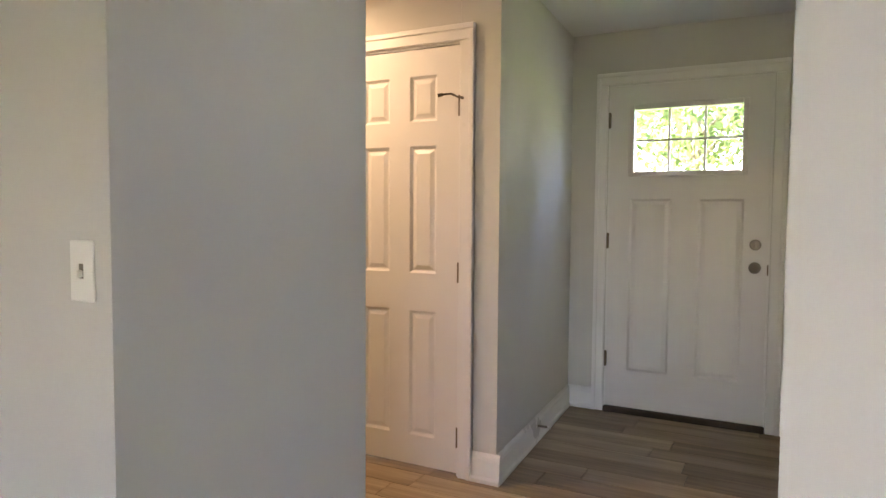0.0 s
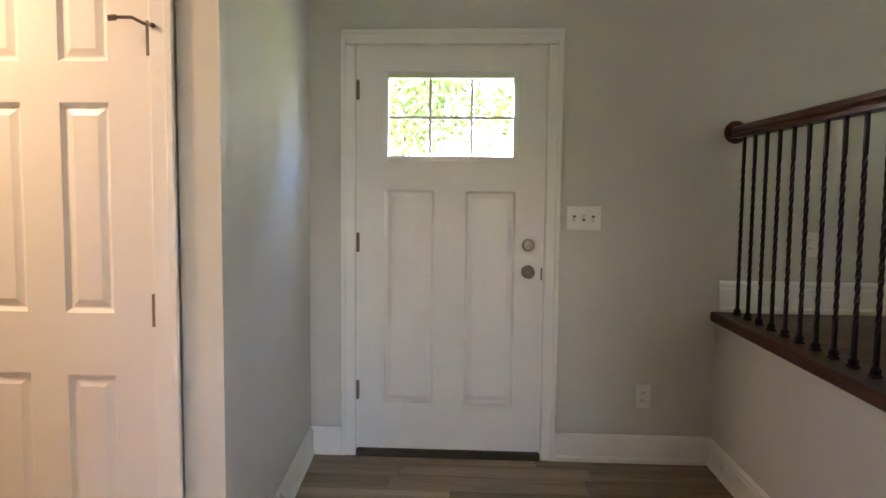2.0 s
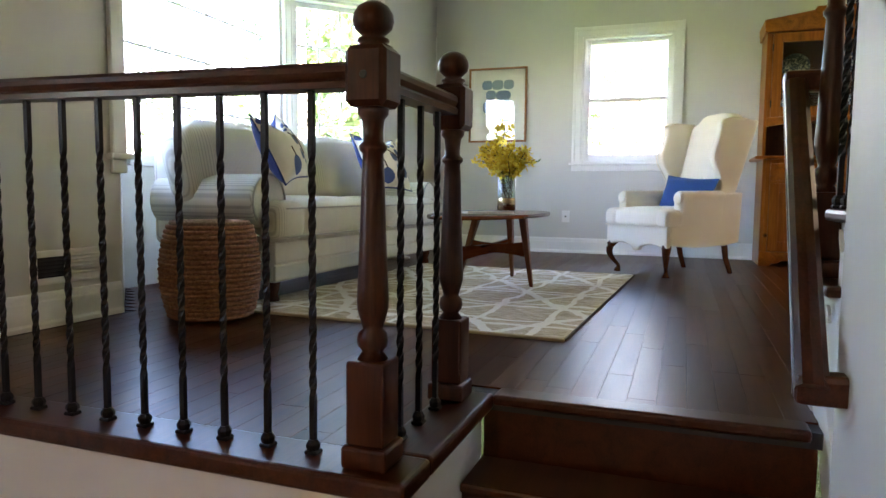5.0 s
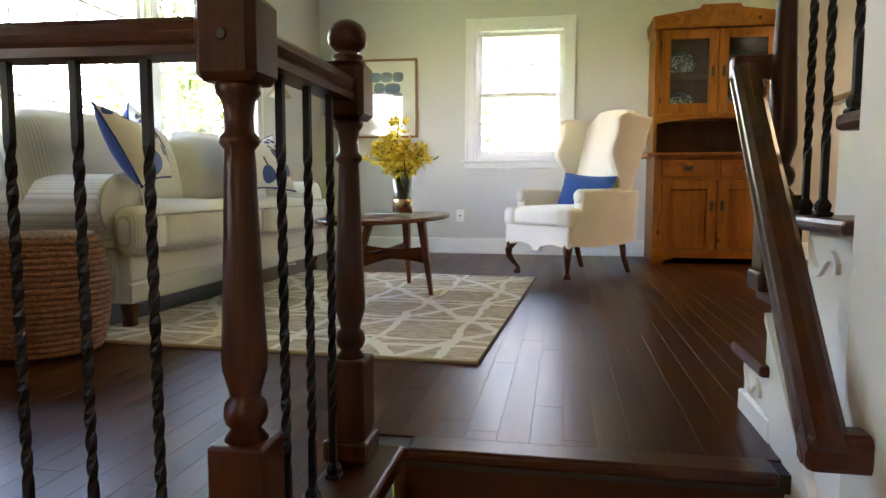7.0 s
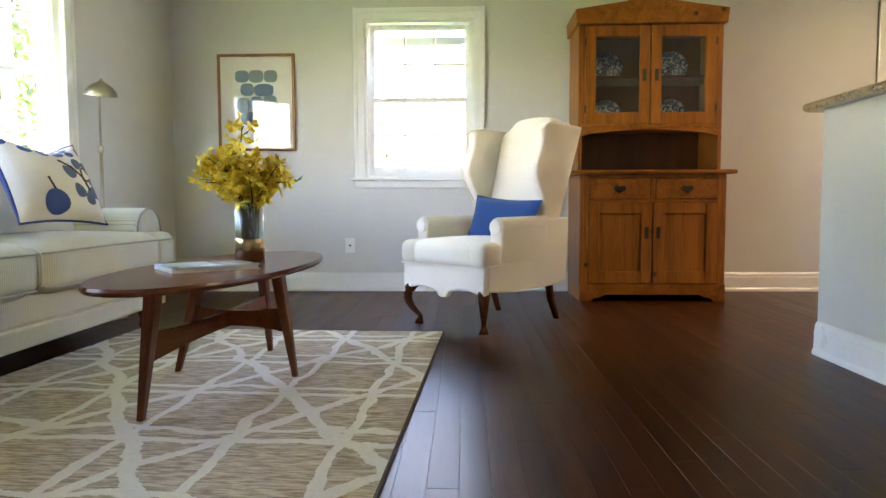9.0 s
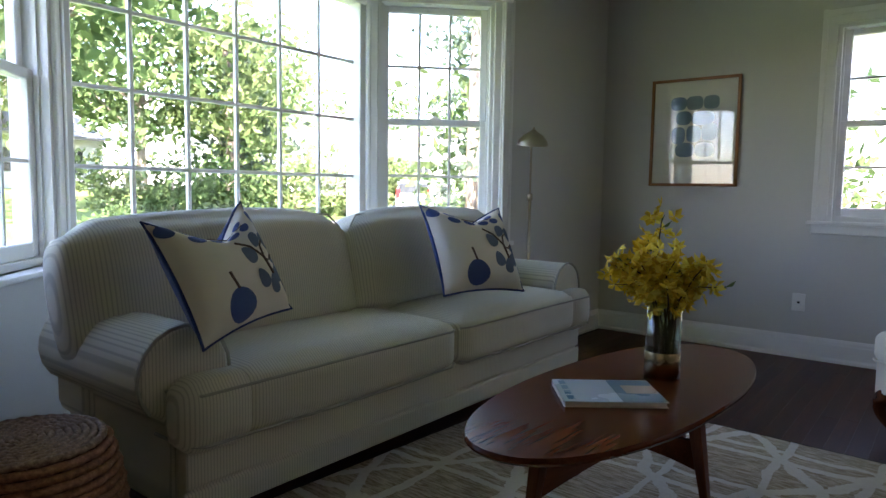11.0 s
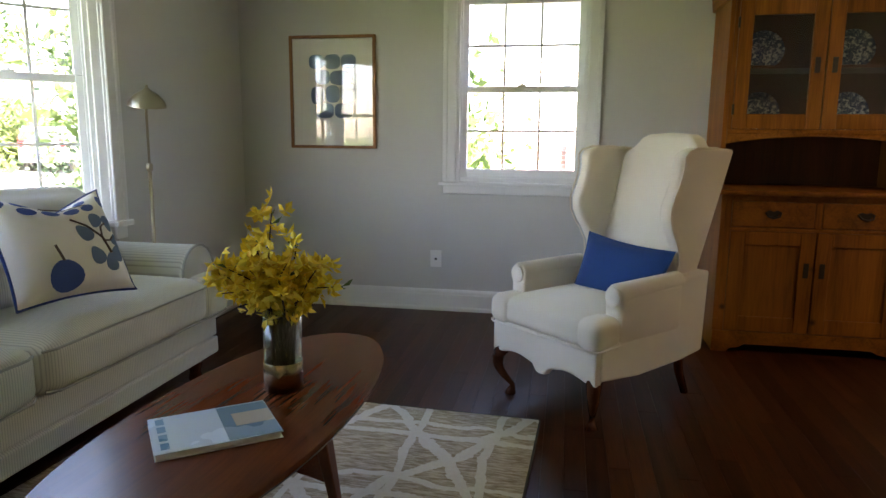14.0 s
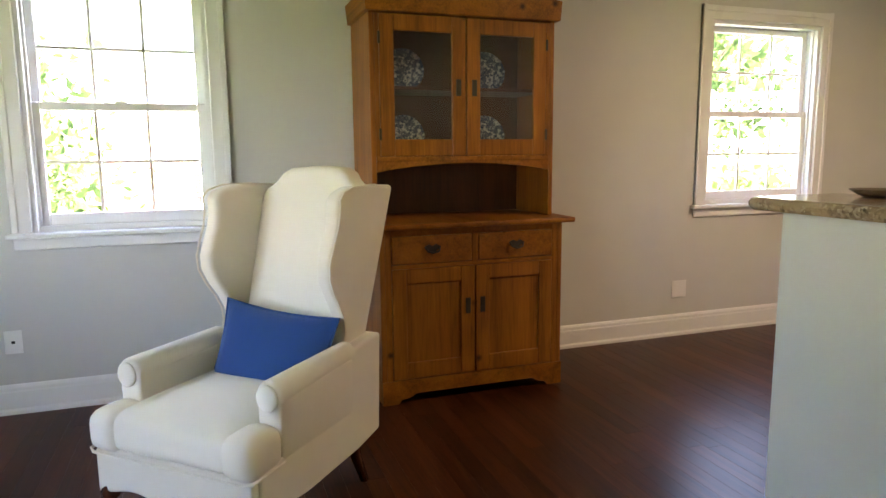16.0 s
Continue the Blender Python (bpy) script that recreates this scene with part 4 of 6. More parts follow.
def spot(f, u, v, ru, rv, turn, lift=0.0015, drop=0.0, bm=None):
    """A printed leaf that lies on the cushion: an oval, pointed when drop is set."""
    bm = bm or bmesh.new()
    c, s = math.cos(radians(turn)), math.sin(radians(turn))
    rings = []
    for k in (0.02, 0.4, 0.75, 1.0):
        ring = []
        for i in range(18):
            a = 2 * math.pi * i / 18
            x, y = ru * k * math.cos(a), rv * k * math.sin(a)
            x *= 1 - drop * (y / rv)
            uu, vv = max(-0.99, min(0.99, u + x * c - y * s)), max(-0.99, min(0.99, v + x * s + y * c))
            p = f(uu, vv)
            p.y -= lift
            ring.append(bm.verts.new(p))
        rings.append(ring)
    bm.faces.new(rings[0])
    for a, b in zip(rings, rings[1:]):
        for i in range(18):
            bm.faces.new((a[i], b[i], b[(i + 1) % 18], a[(i + 1) % 18]))
    bmesh.ops.recalc_face_normals(bm, faces=bm.faces)
    return bm


def stem(f, pts, r, bm=None):
    return tube([f(u, v) - Vector((0, 0.001, 0)) for u, v in pts], r, 5, bm)


def printed_cushion(m, label, chop, mirror=1):
    f = pillow_surface(0.50, 0.17, chop)
    o = thing("throw_pillow", m, label, "pillow", "printed pillows on the sofa")
    part("front", pillow_mesh(f, 22, 1), IVORY, o, smooth=True)
    part("back", pillow_mesh(f, 22, -1), NAVY, o, "navy blue back", True)
    part("piping", pillow_edge(f), NAVY, o)
    for u, v, ru, rv, t, d in ((-0.86, 0.80, 0.15, 0.11, 40, 0), (-0.50, 0.62, 0.14, 0.11, -5, 0), (-0.16, 0.60, 0.14, 0.11, 0, 0), (0.18, 0.60, 0.14, 0.11, 0, 0), (0.50, 0.62, 0.13, 0.10, 5, 0),
                               (-0.52, 0.84, 0.13, 0.08, 0, 0), (0.42, 0.82, 0.13, 0.07, 10, 0), (0.86, 0.72, 0.07, 0.14, 10, 0), (-0.28, -0.66, 0.27, 0.28, 10, 0.12), (0.93, -0.55, 0.06, 0.14, 0, 0)):
        part("leaf_print", spot(f, u * mirror, v, ru, rv, t * mirror, drop=d), PRINT, o)
    for u, v, t in ((0.20, 0.05, 35), (0.50, 0.28, 150), (0.78, 0.22, 175), (0.84, -0.12, 100), (0.30, -0.38, 20), (0.55, -0.52, 0), (0.74, -0.36, -30)):
        part("leaf_print", spot(f, u * mirror, v, 0.13, 0.17, t * mirror, drop=0.35), material("slate_print", (0.10, 0.14, 0.22), 0.9) if "slate_print" not in bpy.data.materials else bpy.data.materials["slate_print"], o)
    s = stem(f, [(0.06 * mirror, 0.36), (0.28 * mirror, 0.18), (0.50 * mirror, -0.06), (0.58 * mirror, -0.36)], 0.0055)
    stem(f, [(0.50 * mirror, -0.04), (0.55 * mirror, 0.14), (0.68 * mirror, 0.22)], 0.0045, s)
    stem(f, [(0.53 * mirror, -0.12), (0.66 * mirror, -0.12), (0.76 * mirror, -0.05)], 0.0045, s)
    stem(f, [(-0.34 * mirror, -0.12), (-0.28 * mirror, -0.40)], 0.005, s)
    stem(f, [(-0.3 * mirror, 0.74), (0.1 * mirror, 0.78), (0.5 * mirror, 0.72)], 0.0025, s)
    part("stem_print", s, STEMP, o)
    return o


printed_cushion(Matrix.Translation((2.52, 4.045, ZL + 0.835)) @ pose(0, 0, 0, -26, -7, 16) @ Matrix.Diagonal((0.84, 1.0, 0.79, 1)), "ivory blue-leaf throw pillow with a deep chop and navy back", 0.17)
printed_cushion(Matrix.Translation((3.87, 4.07, ZL + 0.815)) @ pose(0, 0, 0, -28, 2, -14) @ Matrix.Diagonal((0.97, 1.05, 0.88, 1)), "ivory throw pillow with blue leaf print leaning on the far arm", 0.10)


def wing_chair():
    o = thing("wing_chair", Matrix.Translation((4.87, 2.05, ZL)) @ pose(0, 0, 0, 0, 0, -133) @ Matrix.Diagonal((0.95, 1.06, 1.015, 1)), "cream upholstered wing chair with dark cabriole legs", "chair")
    main = moved(soft_box(0.54, 0.60, 0.135, 0.02, 0.045, 10, 0.006), Matrix.Translation((0, -0.06, 0.425)))
    ears = [moved(soft_box(0.13, 0.16, 0.13, 0.006, 0.04, 5), Matrix.Translation((s * 0.285, -0.295, 0.425))) for s in (-1, 1)]
    seat = part("seat_cushion", joined(main, *ears), CREAM, o, smooth=True)
    part("piping", tube([(-0.345, -0.22, 0.37), (-0.345, -0.36, 0.365), (-0.31, -0.378, 0.365), (0, -0.378, 0.365), (0.31, -0.378, 0.365), (0.345, -0.36, 0.365), (0.345, -0.22, 0.37)], 0.005, 6), CREAM, seat)
    # seat frame with a scalloped lower edge
    edge = [(-0.335 + 0.67 * k / 24, 0.225 - 0.012 * math.cos(k / 24 * 4 * math.pi) - (0.030 if 10 < k < 14 else 0)) for k in range(25)]
    fr = prism([(-0.335, 0.365), *edge, (0.335, 0.365)], -0.355, -0.315)
    side = []
    for s in (-1, 1):
        oo = [(-0.33, 0.365), (-0.33, 0.235), (-0.1, 0.215), (0.2, 0.225), (0.34, 0.245), (0.36, 0.62), (0.10, 0.60), (-0.20, 0.56), (-0.22, 0.40)]
        side.append(smooth_bevel(prism(oo, s * 0.265, s * 0.345, axis="X"), 0.012, 3))
    part("seat_frame", joined(smooth_bevel(fr, 0.01, 2), boxed(-0.26, 0.26, -0.31, 0.30, 0.24, 0.355, 0.01), *side), CREAM, o, smooth=False)
    # back
    out = [(-0.235, 0.36), (-0.24, 0.9), (-0.248, 1.12), (-0.235, 1.15), (-0.205, 1.165), (-0.18, 1.185), (-0.155, 1.215), (-0.12, 1.232), (0, 1.24)]
    out = out + [(-u, w) for u, w in out[-2::-1]]
    b = smooth_bevel(prism(out, -0.055, 0.055), 0.022, 3)
    for v in b.verts:
        v.co.y += (v.co.z - 0.36) * 0.31 + 0.21
    part("backrest", b, CREAM, o, smooth=True)
    for s in (-1, 1):
        w = []
        for k in range(11):
            t = k / 10
            z = 0.60 + 0.53 * t
            w.append((0.17 - 0.125 * math.sin(min(1, t * 1.5) * math.pi / 2) ** 2 + 0.02 * math.sin(t * 9), z))
        w += [(0.075, 1.155), (0.14, 1.172), (0.30, 1.172), (0.44, 1.165), (0.37, 0.80), (0.32, 0.55)]
        wing = smooth_bevel(prism(w, -0.032, 0.032, axis="X"), 0.018, 3)
        for v in wing.verts:
            up = max(0, v.co.z - 0.55)
            v.co.y += 0.17 * up
            v.co.x += s * (0.258 + 0.03 * up + 0.05 * max(0, (0.25 - v.co.y)) * up / 0.4)
        p = part("wing", wing, CREAM, o, smooth=True)
        part("piping", tube([(s * (0.290 + 0.03 * (z - 0.55) + 0.05 * max(0, 0.25 - y) * (z - 0.55) / 0.4), y - 0.002 + 0.17 * (z - 0.55), z) for y, z in w[:14]], 0.004, 6), CREAM, p)
        a = []
        for k in range(9):
            t = k / 8
            y = -0.235 + 0.42 * t
            a.append((s * 0.305, y, 0.575 + 0.012 * t, 0.05 - 0.006 * t))
        rings = bmesh.new()
        tube([(x, y, z) for x, y, z, r in a], [r for *_, r in a], 16, rings)
        moved(rings, Matrix.Identity(4))
        post = prism([(s * 0.262, 0.37), (s * 0.345, 0.37), (s * 0.352, 0.58), (s * 0.255, 0.58)], -0.235, 0.16)
        arm = part("arm", joined(smooth_bevel(rings, 0.012, 2, 0.9), smooth_bevel(post, 0.012, 2)), CREAM, o, smooth=True)
        part("arm_scroll", lathe([(0.042, 0), (0.042, 0.006), (0.036, 0.01), (0.010, 0.012)], 16), CREAM, arm, smooth=True, at=Matrix.Translation((s * 0.305, -0.238, 0.572)) @ pose(0, 0, 0, 90))
        # cabriole leg
        pts, rad = [], []
        for k in range(13):
            t = k / 12
            z = 0.27 * (1 - t)
            bow = 0.045 * math.sin(t * math.pi * 1.15) - 0.03 * t ** 2 + (0.045 * max(0, t - 0.82) / 0.18)
            pts.append((s * (0.275 + bow), -0.30 - bow, z))
            rad.append(0.040 - 0.028 * min(1, t / 0.8) + (0.016 * max(0, t - 0.82) / 0.18))
        leg = tube(pts, rad, 12)
        part("leg", leg, MAHOG, o, "dark polished cabriole leg", True)
        part("leg", tube([(s * 0.24, 0.29, 0.27), (s * 0.24, 0.32, 0.12), (s * 0.245, 0.37, 0.0)], [0.026, 0.022, 0.018], 8), MAHOG, o, "dark raked back leg", True)
    return o


wing_chair()


def blue_pillow():
    o = thing("lumbar_pillow", Matrix.Translation((4.93, 1.965, ZL + 0.565)) @ pose(0, 0, 0, 0, 0, -133) @ pose(0, 0, 0, -20, 4, 0), "plain blue lumbar pillow on the wing chair", "pillow")
    f0 = pillow_surface(0.50, 0.14, 0.0)

    def f(u, v):
        p = f0(u, v)
        p.z *= 0.76
        return p
    part("front", pillow_mesh(f, 16, 1), BLUE, o, smooth=True)
    part("back", pillow_mesh(f, 16, -1), BLUE, o, smooth=True)
    part("seam", pillow_edge(f), BLUE, o)


blue_pillow()


def coffee_table():
    o = thing("coffee_table", Matrix.Translation((3.33, 3.058, ZL + 0.014)) @ pose(0, 0, 0, 0, 0, -3.5), "walnut oval coffee table with a crossed base on the rug", "table")
    top = bmesh.new()
    n = 72
    rows = [(0.985, 0.448), (1.0, 0.457), (1.0, 0.462), (0.992, 0.470)]
    rings = []
    for k, z in rows:
        ring = []
        for i in range(n):
            a = 2 * math.pi * i / n
            c, s = math.cos(a), math.sin(a)
            ring.append(top.verts.new((0.745 * k * math.copysign(abs(c) ** 0.93, c), 0.285 * k * math.copysign(abs(s) ** 0.93, s), z)))
        rings.append(ring)
    for a, b in zip(rings, rings[1:]):
        for i in range(n):
            top.faces.new((a[i], a[(i + 1) % n], b[(i + 1) % n], b[i]))
    top.faces.new(rings[0][::-1])
    top.faces.new(rings[-1])
    part("tabletop", top, WALNUT, o)
    feet = ((-0.385, 0.135), (0.20, -0.185), (0.66, 0.085), (0.24, 0.33))
    tops = ((-0.33, 0.105), (0.12, -0.145), (0.50, 0.06), (0.16, 0.17))
    mids = []
    for (fx, fy), (tx, ty) in zip(feet, tops):
        bm = bmesh.new()
        rr = []
        for t, w in ((0, 0.056), (0.45, 0.044), (1, 0.026)):
            x, y, z = tx + (fx - tx) * t, ty + (fy - ty) * t, 0.448 * (1 - t)
            rr.append([bm.verts.new((x + a * w / 2, y + b * w * 0.4, z)) for a, b in ((-1, -1), (1, -1), (1, 1), (-1, 1))])
        for a, b in zip(rr, rr[1:]):
            for i in range(4):
                bm.faces.new((a[i], a[(i + 1) % 4], b[(i + 1) % 4], b[i]))
        bm.faces.new(rr[0])
        bm.faces.new(rr[-1])
        bmesh.ops.recalc_face_normals(bm, faces=bm.faces)
        smooth_bevel(bm, 0.004, 2)
        part("leg", bm, WALNUTZ, o)
        t = 0.47
        mids.append(Vector((tx + (fx - tx) * t, ty + (fy - ty) * t, 0.448 * (1 - t))))
    for i, j in ((0, 2), (1, 3)):
        p, q = mids[i], mids[j]
        d = (q - p).normalized()
        sd = Vector((d.y, -d.x, 0))
        bm = bmesh.new()
        rr = []
        for k in range(9):
            t = k / 8
            c = p + (q - p) * t
            hh = 0.030 + 0.020 * (2 * t - 1) ** 2
            off = (0.003 if i else -0.003)
            rr.append([bm.verts.new(c + sd * a * 0.011 + Vector((0, 0, b * hh + off))) for a, b in ((-1, -1), (1, -1), (1, 1), (-1, 1))])
        for a, b in zip(rr, rr[1:]):
            for m in range(4):
                bm.faces.new((a[m], a[(m + 1) % 4], b[(m + 1) % 4], b[m]))
        bm.faces.new(rr[0])
        bm.faces.new(rr[-1])
        bmesh.ops.recalc_face_normals(bm, faces=bm.faces)
        part("stretcher", bm, WALNUT, o)
    return o


coffee_table()
TT = ZL + 0.014 + 0.470


def vase_and_flowers():
    m = Matrix.Translation((3.49, 3.025, TT))
    v = thing("vase", m, "tall clear glass vase with a gilded foot on the coffee table", "vase")
    g = bmesh.new()
    outer = [(0.050, 0.0), (0.056, 0.006), (0.056, 0.255)]
    inner = [(0.052, 0.255), (0.052, 0.012), (0.004, 0.010)]
    lathe(outer + inner, 28, g)
    part("glass", g, VASEGLASS, v, smooth=True)
    part("gilt_band", lathe([(0.0575, 0.002), (0.0578, 0.088), (0.0570, 0.089), (0.0568, 0.002)], 28), material("antique_gilt", (0.42, 0.32, 0.17), 0.25, 1.0), v, "antique gilded band", True)
    f = thing("flowers", m, "branches of yellow blossom in the glass vase", "flowers")
    rng = random.Random(4)
    bark = material("twig_bark", (0.07, 0.045, 0.025), 0.8)
    leafm = material("yellow_petal", (0.72, 0.50, 0.03), 0.6)
    n = Nodes(leafm)
    n.colour(n.ramp(n.island(), (0.0, (0.66, 0.40, 0.01)), (0.5, (0.86, 0.63, 0.03)), (1.0, (0.92, 0.78, 0.12))))
    n.b.inputs["Subsurface Weight"].default_value = 0.0
    green = material("sprig_leaf", (0.10, 0.16, 0.04), 0.6)
    petals, leaves = bmesh.new(), bmesh.new()

    def petal(bm, c, d, side, L, W):
        nrm = d.cross(side).normalized()
        a = bm.verts.new(c)
        b = bm.verts.new(c + d * L * 0.55 + side * W + nrm * L * 0.12)
        e = bm.verts.new(c + d * L)
        g2 = bm.verts.new(c + d * L * 0.55 - side * W + nrm * L * 0.12)
        bm.faces.new((a, b, e, g2))
    for k in range(22):
        a = rng.uniform(0, 2 * math.pi)
        lean = rng.uniform(0.04, 0.20) if k else 0.02
        h = rng.uniform(0.38, 0.51) - lean * 0.7
        if k == 0:
            h = 0.545
        p0 = Vector((rng.uniform(-0.03, 0.03), rng.uniform(-0.03, 0.03), 0.016))
        p1 = Vector((0.040 * math.cos(a), 0.040 * math.sin(a), 0.245))
        p3 = Vector((lean * math.cos(a), lean * math.sin(a), h))
        p2 = p1.lerp(p3, 0.5) + Vector((rng.uniform(-0.02, 0.02), rng.uniform(-0.02, 0.02), 0.03))
        part("branch", tube([p0, p1, p2, p3], [0.0035, 0.003, 0.0024, 0.0014], 5), bark, f)
        for j in range(17):
            t = rng.uniform(0.0, 1.0)
            c = p1.lerp(p2, t * 2) if t < 0.5 else p2.lerp(p3, t * 2 - 1)
            if c.z < 0.25:
                continue
            c = c + Vector((rng.gauss(0, 0.022), rng.gauss(0, 0.022), rng.gauss(0, 0.018)))
            ax = Vector((rng.gauss(0, 1), rng.gauss(0, 1), rng.gauss(0.2, 1))).normalized()
            u = ax.orthogonal().normalized()
            w = ax.cross(u)
            for q in range(5):
                an = 2 * math.pi * q / 5 + rng.uniform(-0.3, 0.3)
                d = (u * math.cos(an) + w * math.sin(an) + ax * 0.45).normalized()
                petal(petals, c, d, d.cross(ax).normalized(), rng.uniform(0.026, 0.042), rng.uniform(0.007, 0.012))
        if k % 2 == 0:
            for j in range(2):
                d = Vector((rng.gauss(0, 1), rng.gauss(0, 1), rng.uniform(0, 1))).normalized()
                petal(leaves, p3.lerp(p2, rng.random() * 0.5), d, d.orthogonal().normalized(), 0.045, 0.008)
    tagged(part("blossom", petals, leafm, f, "yellow petals"), kind="stuff")
    tagged(part("leaf", leaves, green, f, "small green leaves"), kind="stuff")


vase_and_flowers()


def magazine():
    o = thing("magazine", Matrix.Translation((3.175, 3.075, TT)) @ pose(0, 0, 0, 0, 0, -52), "magazine with a pale coastal cover on the coffee table", "magazine")
    part("page_block", boxed(-0.145, 0.143, -0.108, 0.108, 0.001, 0.015, 0.002), paint("paper_edge", (0.72, 0.70, 0.66), 0.6), o)
    part("spine", boxed(-0.148, 0.148, 0.106, 0.1105, 0.0, 0.0165, 0.001), paint("magazine_spine", (0.55, 0.62, 0.68), 0.3), o)
    part("cover", boxed(-0.148, 0.148, -0.111, 0.1095, 0.015, 0.0168), paint("cover_sky", (0.55, 0.63, 0.68), 0.25), o, "glossy pale blue cover")
    part("back_cover", boxed(-0.148, 0.148, -0.111, 0.1095, 0.0, 0.0012), paint("cover_back", (0.7, 0.7, 0.68), 0.3), o)
    part("photo_block", boxed(0.02, 0.147, -0.108, 0.105, 0.0168, 0.0172), paint("cover_sea", (0.16, 0.24, 0.30), 0.25), o)
    part("photo_block", boxed(0.05, 0.146, -0.03, 0.05, 0.0172, 0.0176), paint("cover_sand", (0.48, 0.40, 0.32), 0.25), o)
    for i in range(4):
        part("title_bar", boxed(-0.132, -0.112, -0.09 + 0.05 * i, -0.055 + 0.05 * i, 0.0168, 0.0173), paint("cover_title", (0.10, 0.22, 0.32), 0.3) if i == 0 else bpy.data.materials["cover_title"], o)


magazine()


def rug():
    m = Matrix.Translation((2.07, 2.41, ZL)) @ pose(0, 0, 0, 0, 0, math.degrees(math.atan2(-0.115, 2.48)))
    o = thing("rug", m, "beige wool rug with an ivory double-line trellis pattern", "rug")
    L, W = 2.43, 1.72
    wool = material("rug_wool", (0.5, 0.44, 0.36), 0.95, 0, 0.1)
    n = Nodes(wool)
    x, y, z = n.xyz()
    wob = n.math("MULTIPLY", n.math("SUBTRACT", n.noise(2.6, 2, 0.5), 0.5), 0.34)
    ragged = n.math("MULTIPLY", n.math("SUBTRACT", n.noise(45, 2, 0.6), 0.5), 0.05)
    px, py = 0.98, 0.66
    fam = None
    # three families of bands that cross in stars; each bends a little on its own
    for a, b, off, k, wide in ((1, 1, 0.0, 1.0, 0.043), (1, -1, 0.0, -1.0, 0.043), (2, 0, 0.08, 0.7, 0.036), (2, 0, -0.12, 1.6, 0.034), (0, 2, 0.02, -1.3, 0.05)):
        q = n.math("ADD", n.math("MULTIPLY", x, a / px), n.math("MULTIPLY", y, b / py))
        q = n.math("ADD", n.math("MULTIPLY_ADD", wob, k, q), n.math("ADD", ragged, off))
        d = n.math("ABSOLUTE", n.math("SUBTRACT", n.math("FRACT", q), 0.5))
        one = n.math("LESS_THAN", d, wide)
        fam = one if fam is None else n.math("MAXIMUM", fam, one)
    tan = n.mix(n.ramp(n.noise(95, 3, 0.7, (1, 0.14, 1)), (0.36, (0, 0, 0)), (0.62, (1, 1, 1))), (0.33, 0.245, 0.155), (0.70, 0.60, 0.46))
    iv = n.mix(n.noise(60, 3), (0.72, 0.66, 0.57), (0.86, 0.82, 0.74))
    n.colour(n.mix(fam, tan, iv))
    n.bump(n.math("ADD", n.math("MULTIPLY", fam, 0.6), n.math("MULTIPLY", n.noise(170, 3, 0.7, (1, 0.3, 1)), 1.2)), 1.0, 0.008)
    bm = bmesh.new()
    nx, ny = 60, 42
    g = [[bm.verts.new((L * i / nx, W * j / ny, 0.012 + 0.0015 * noise.noise(Vector((i * 0.5, j * 0.5, 0))))) for j in range(ny + 1)] for i in range(nx + 1)]
    for i in range(nx):
        for j in range(ny):
            bm.faces.new((g[i][j], g[i + 1][j], g[i + 1][j + 1], g[i][j + 1]))
    part("pile_face", bm, wool, o, smooth=True)
    jute = cloth("rug_binding", (0.46, 0.36, 0.22), thread=260)
    dark = cloth("rug_backing", (0.05, 0.04, 0.03))
    part("binding", boxed(-0.010, 0.004, -0.004, W + 0.004, 0.001, 0.0145, 0.003), jute, o, "woven jute edge")
    part("binding", boxed(L - 0.004, L + 0.008, -0.004, W + 0.004, 0.001, 0.013, 0.003), dark, o)
    part("binding", boxed(0.004, L - 0.004, -0.008, 0.003, 0.001, 0.0125, 0.003), dark, o, "dark worn edge")
    part("binding", boxed(0.004, L - 0.004, W - 0.003, W + 0.006, 0.001, 0.0125, 0.003), dark, o)
    part("backing", boxed(0.004, L - 0.004, 0.003, W - 0.003, 0.0005, 0.006), dark, o)


rug()


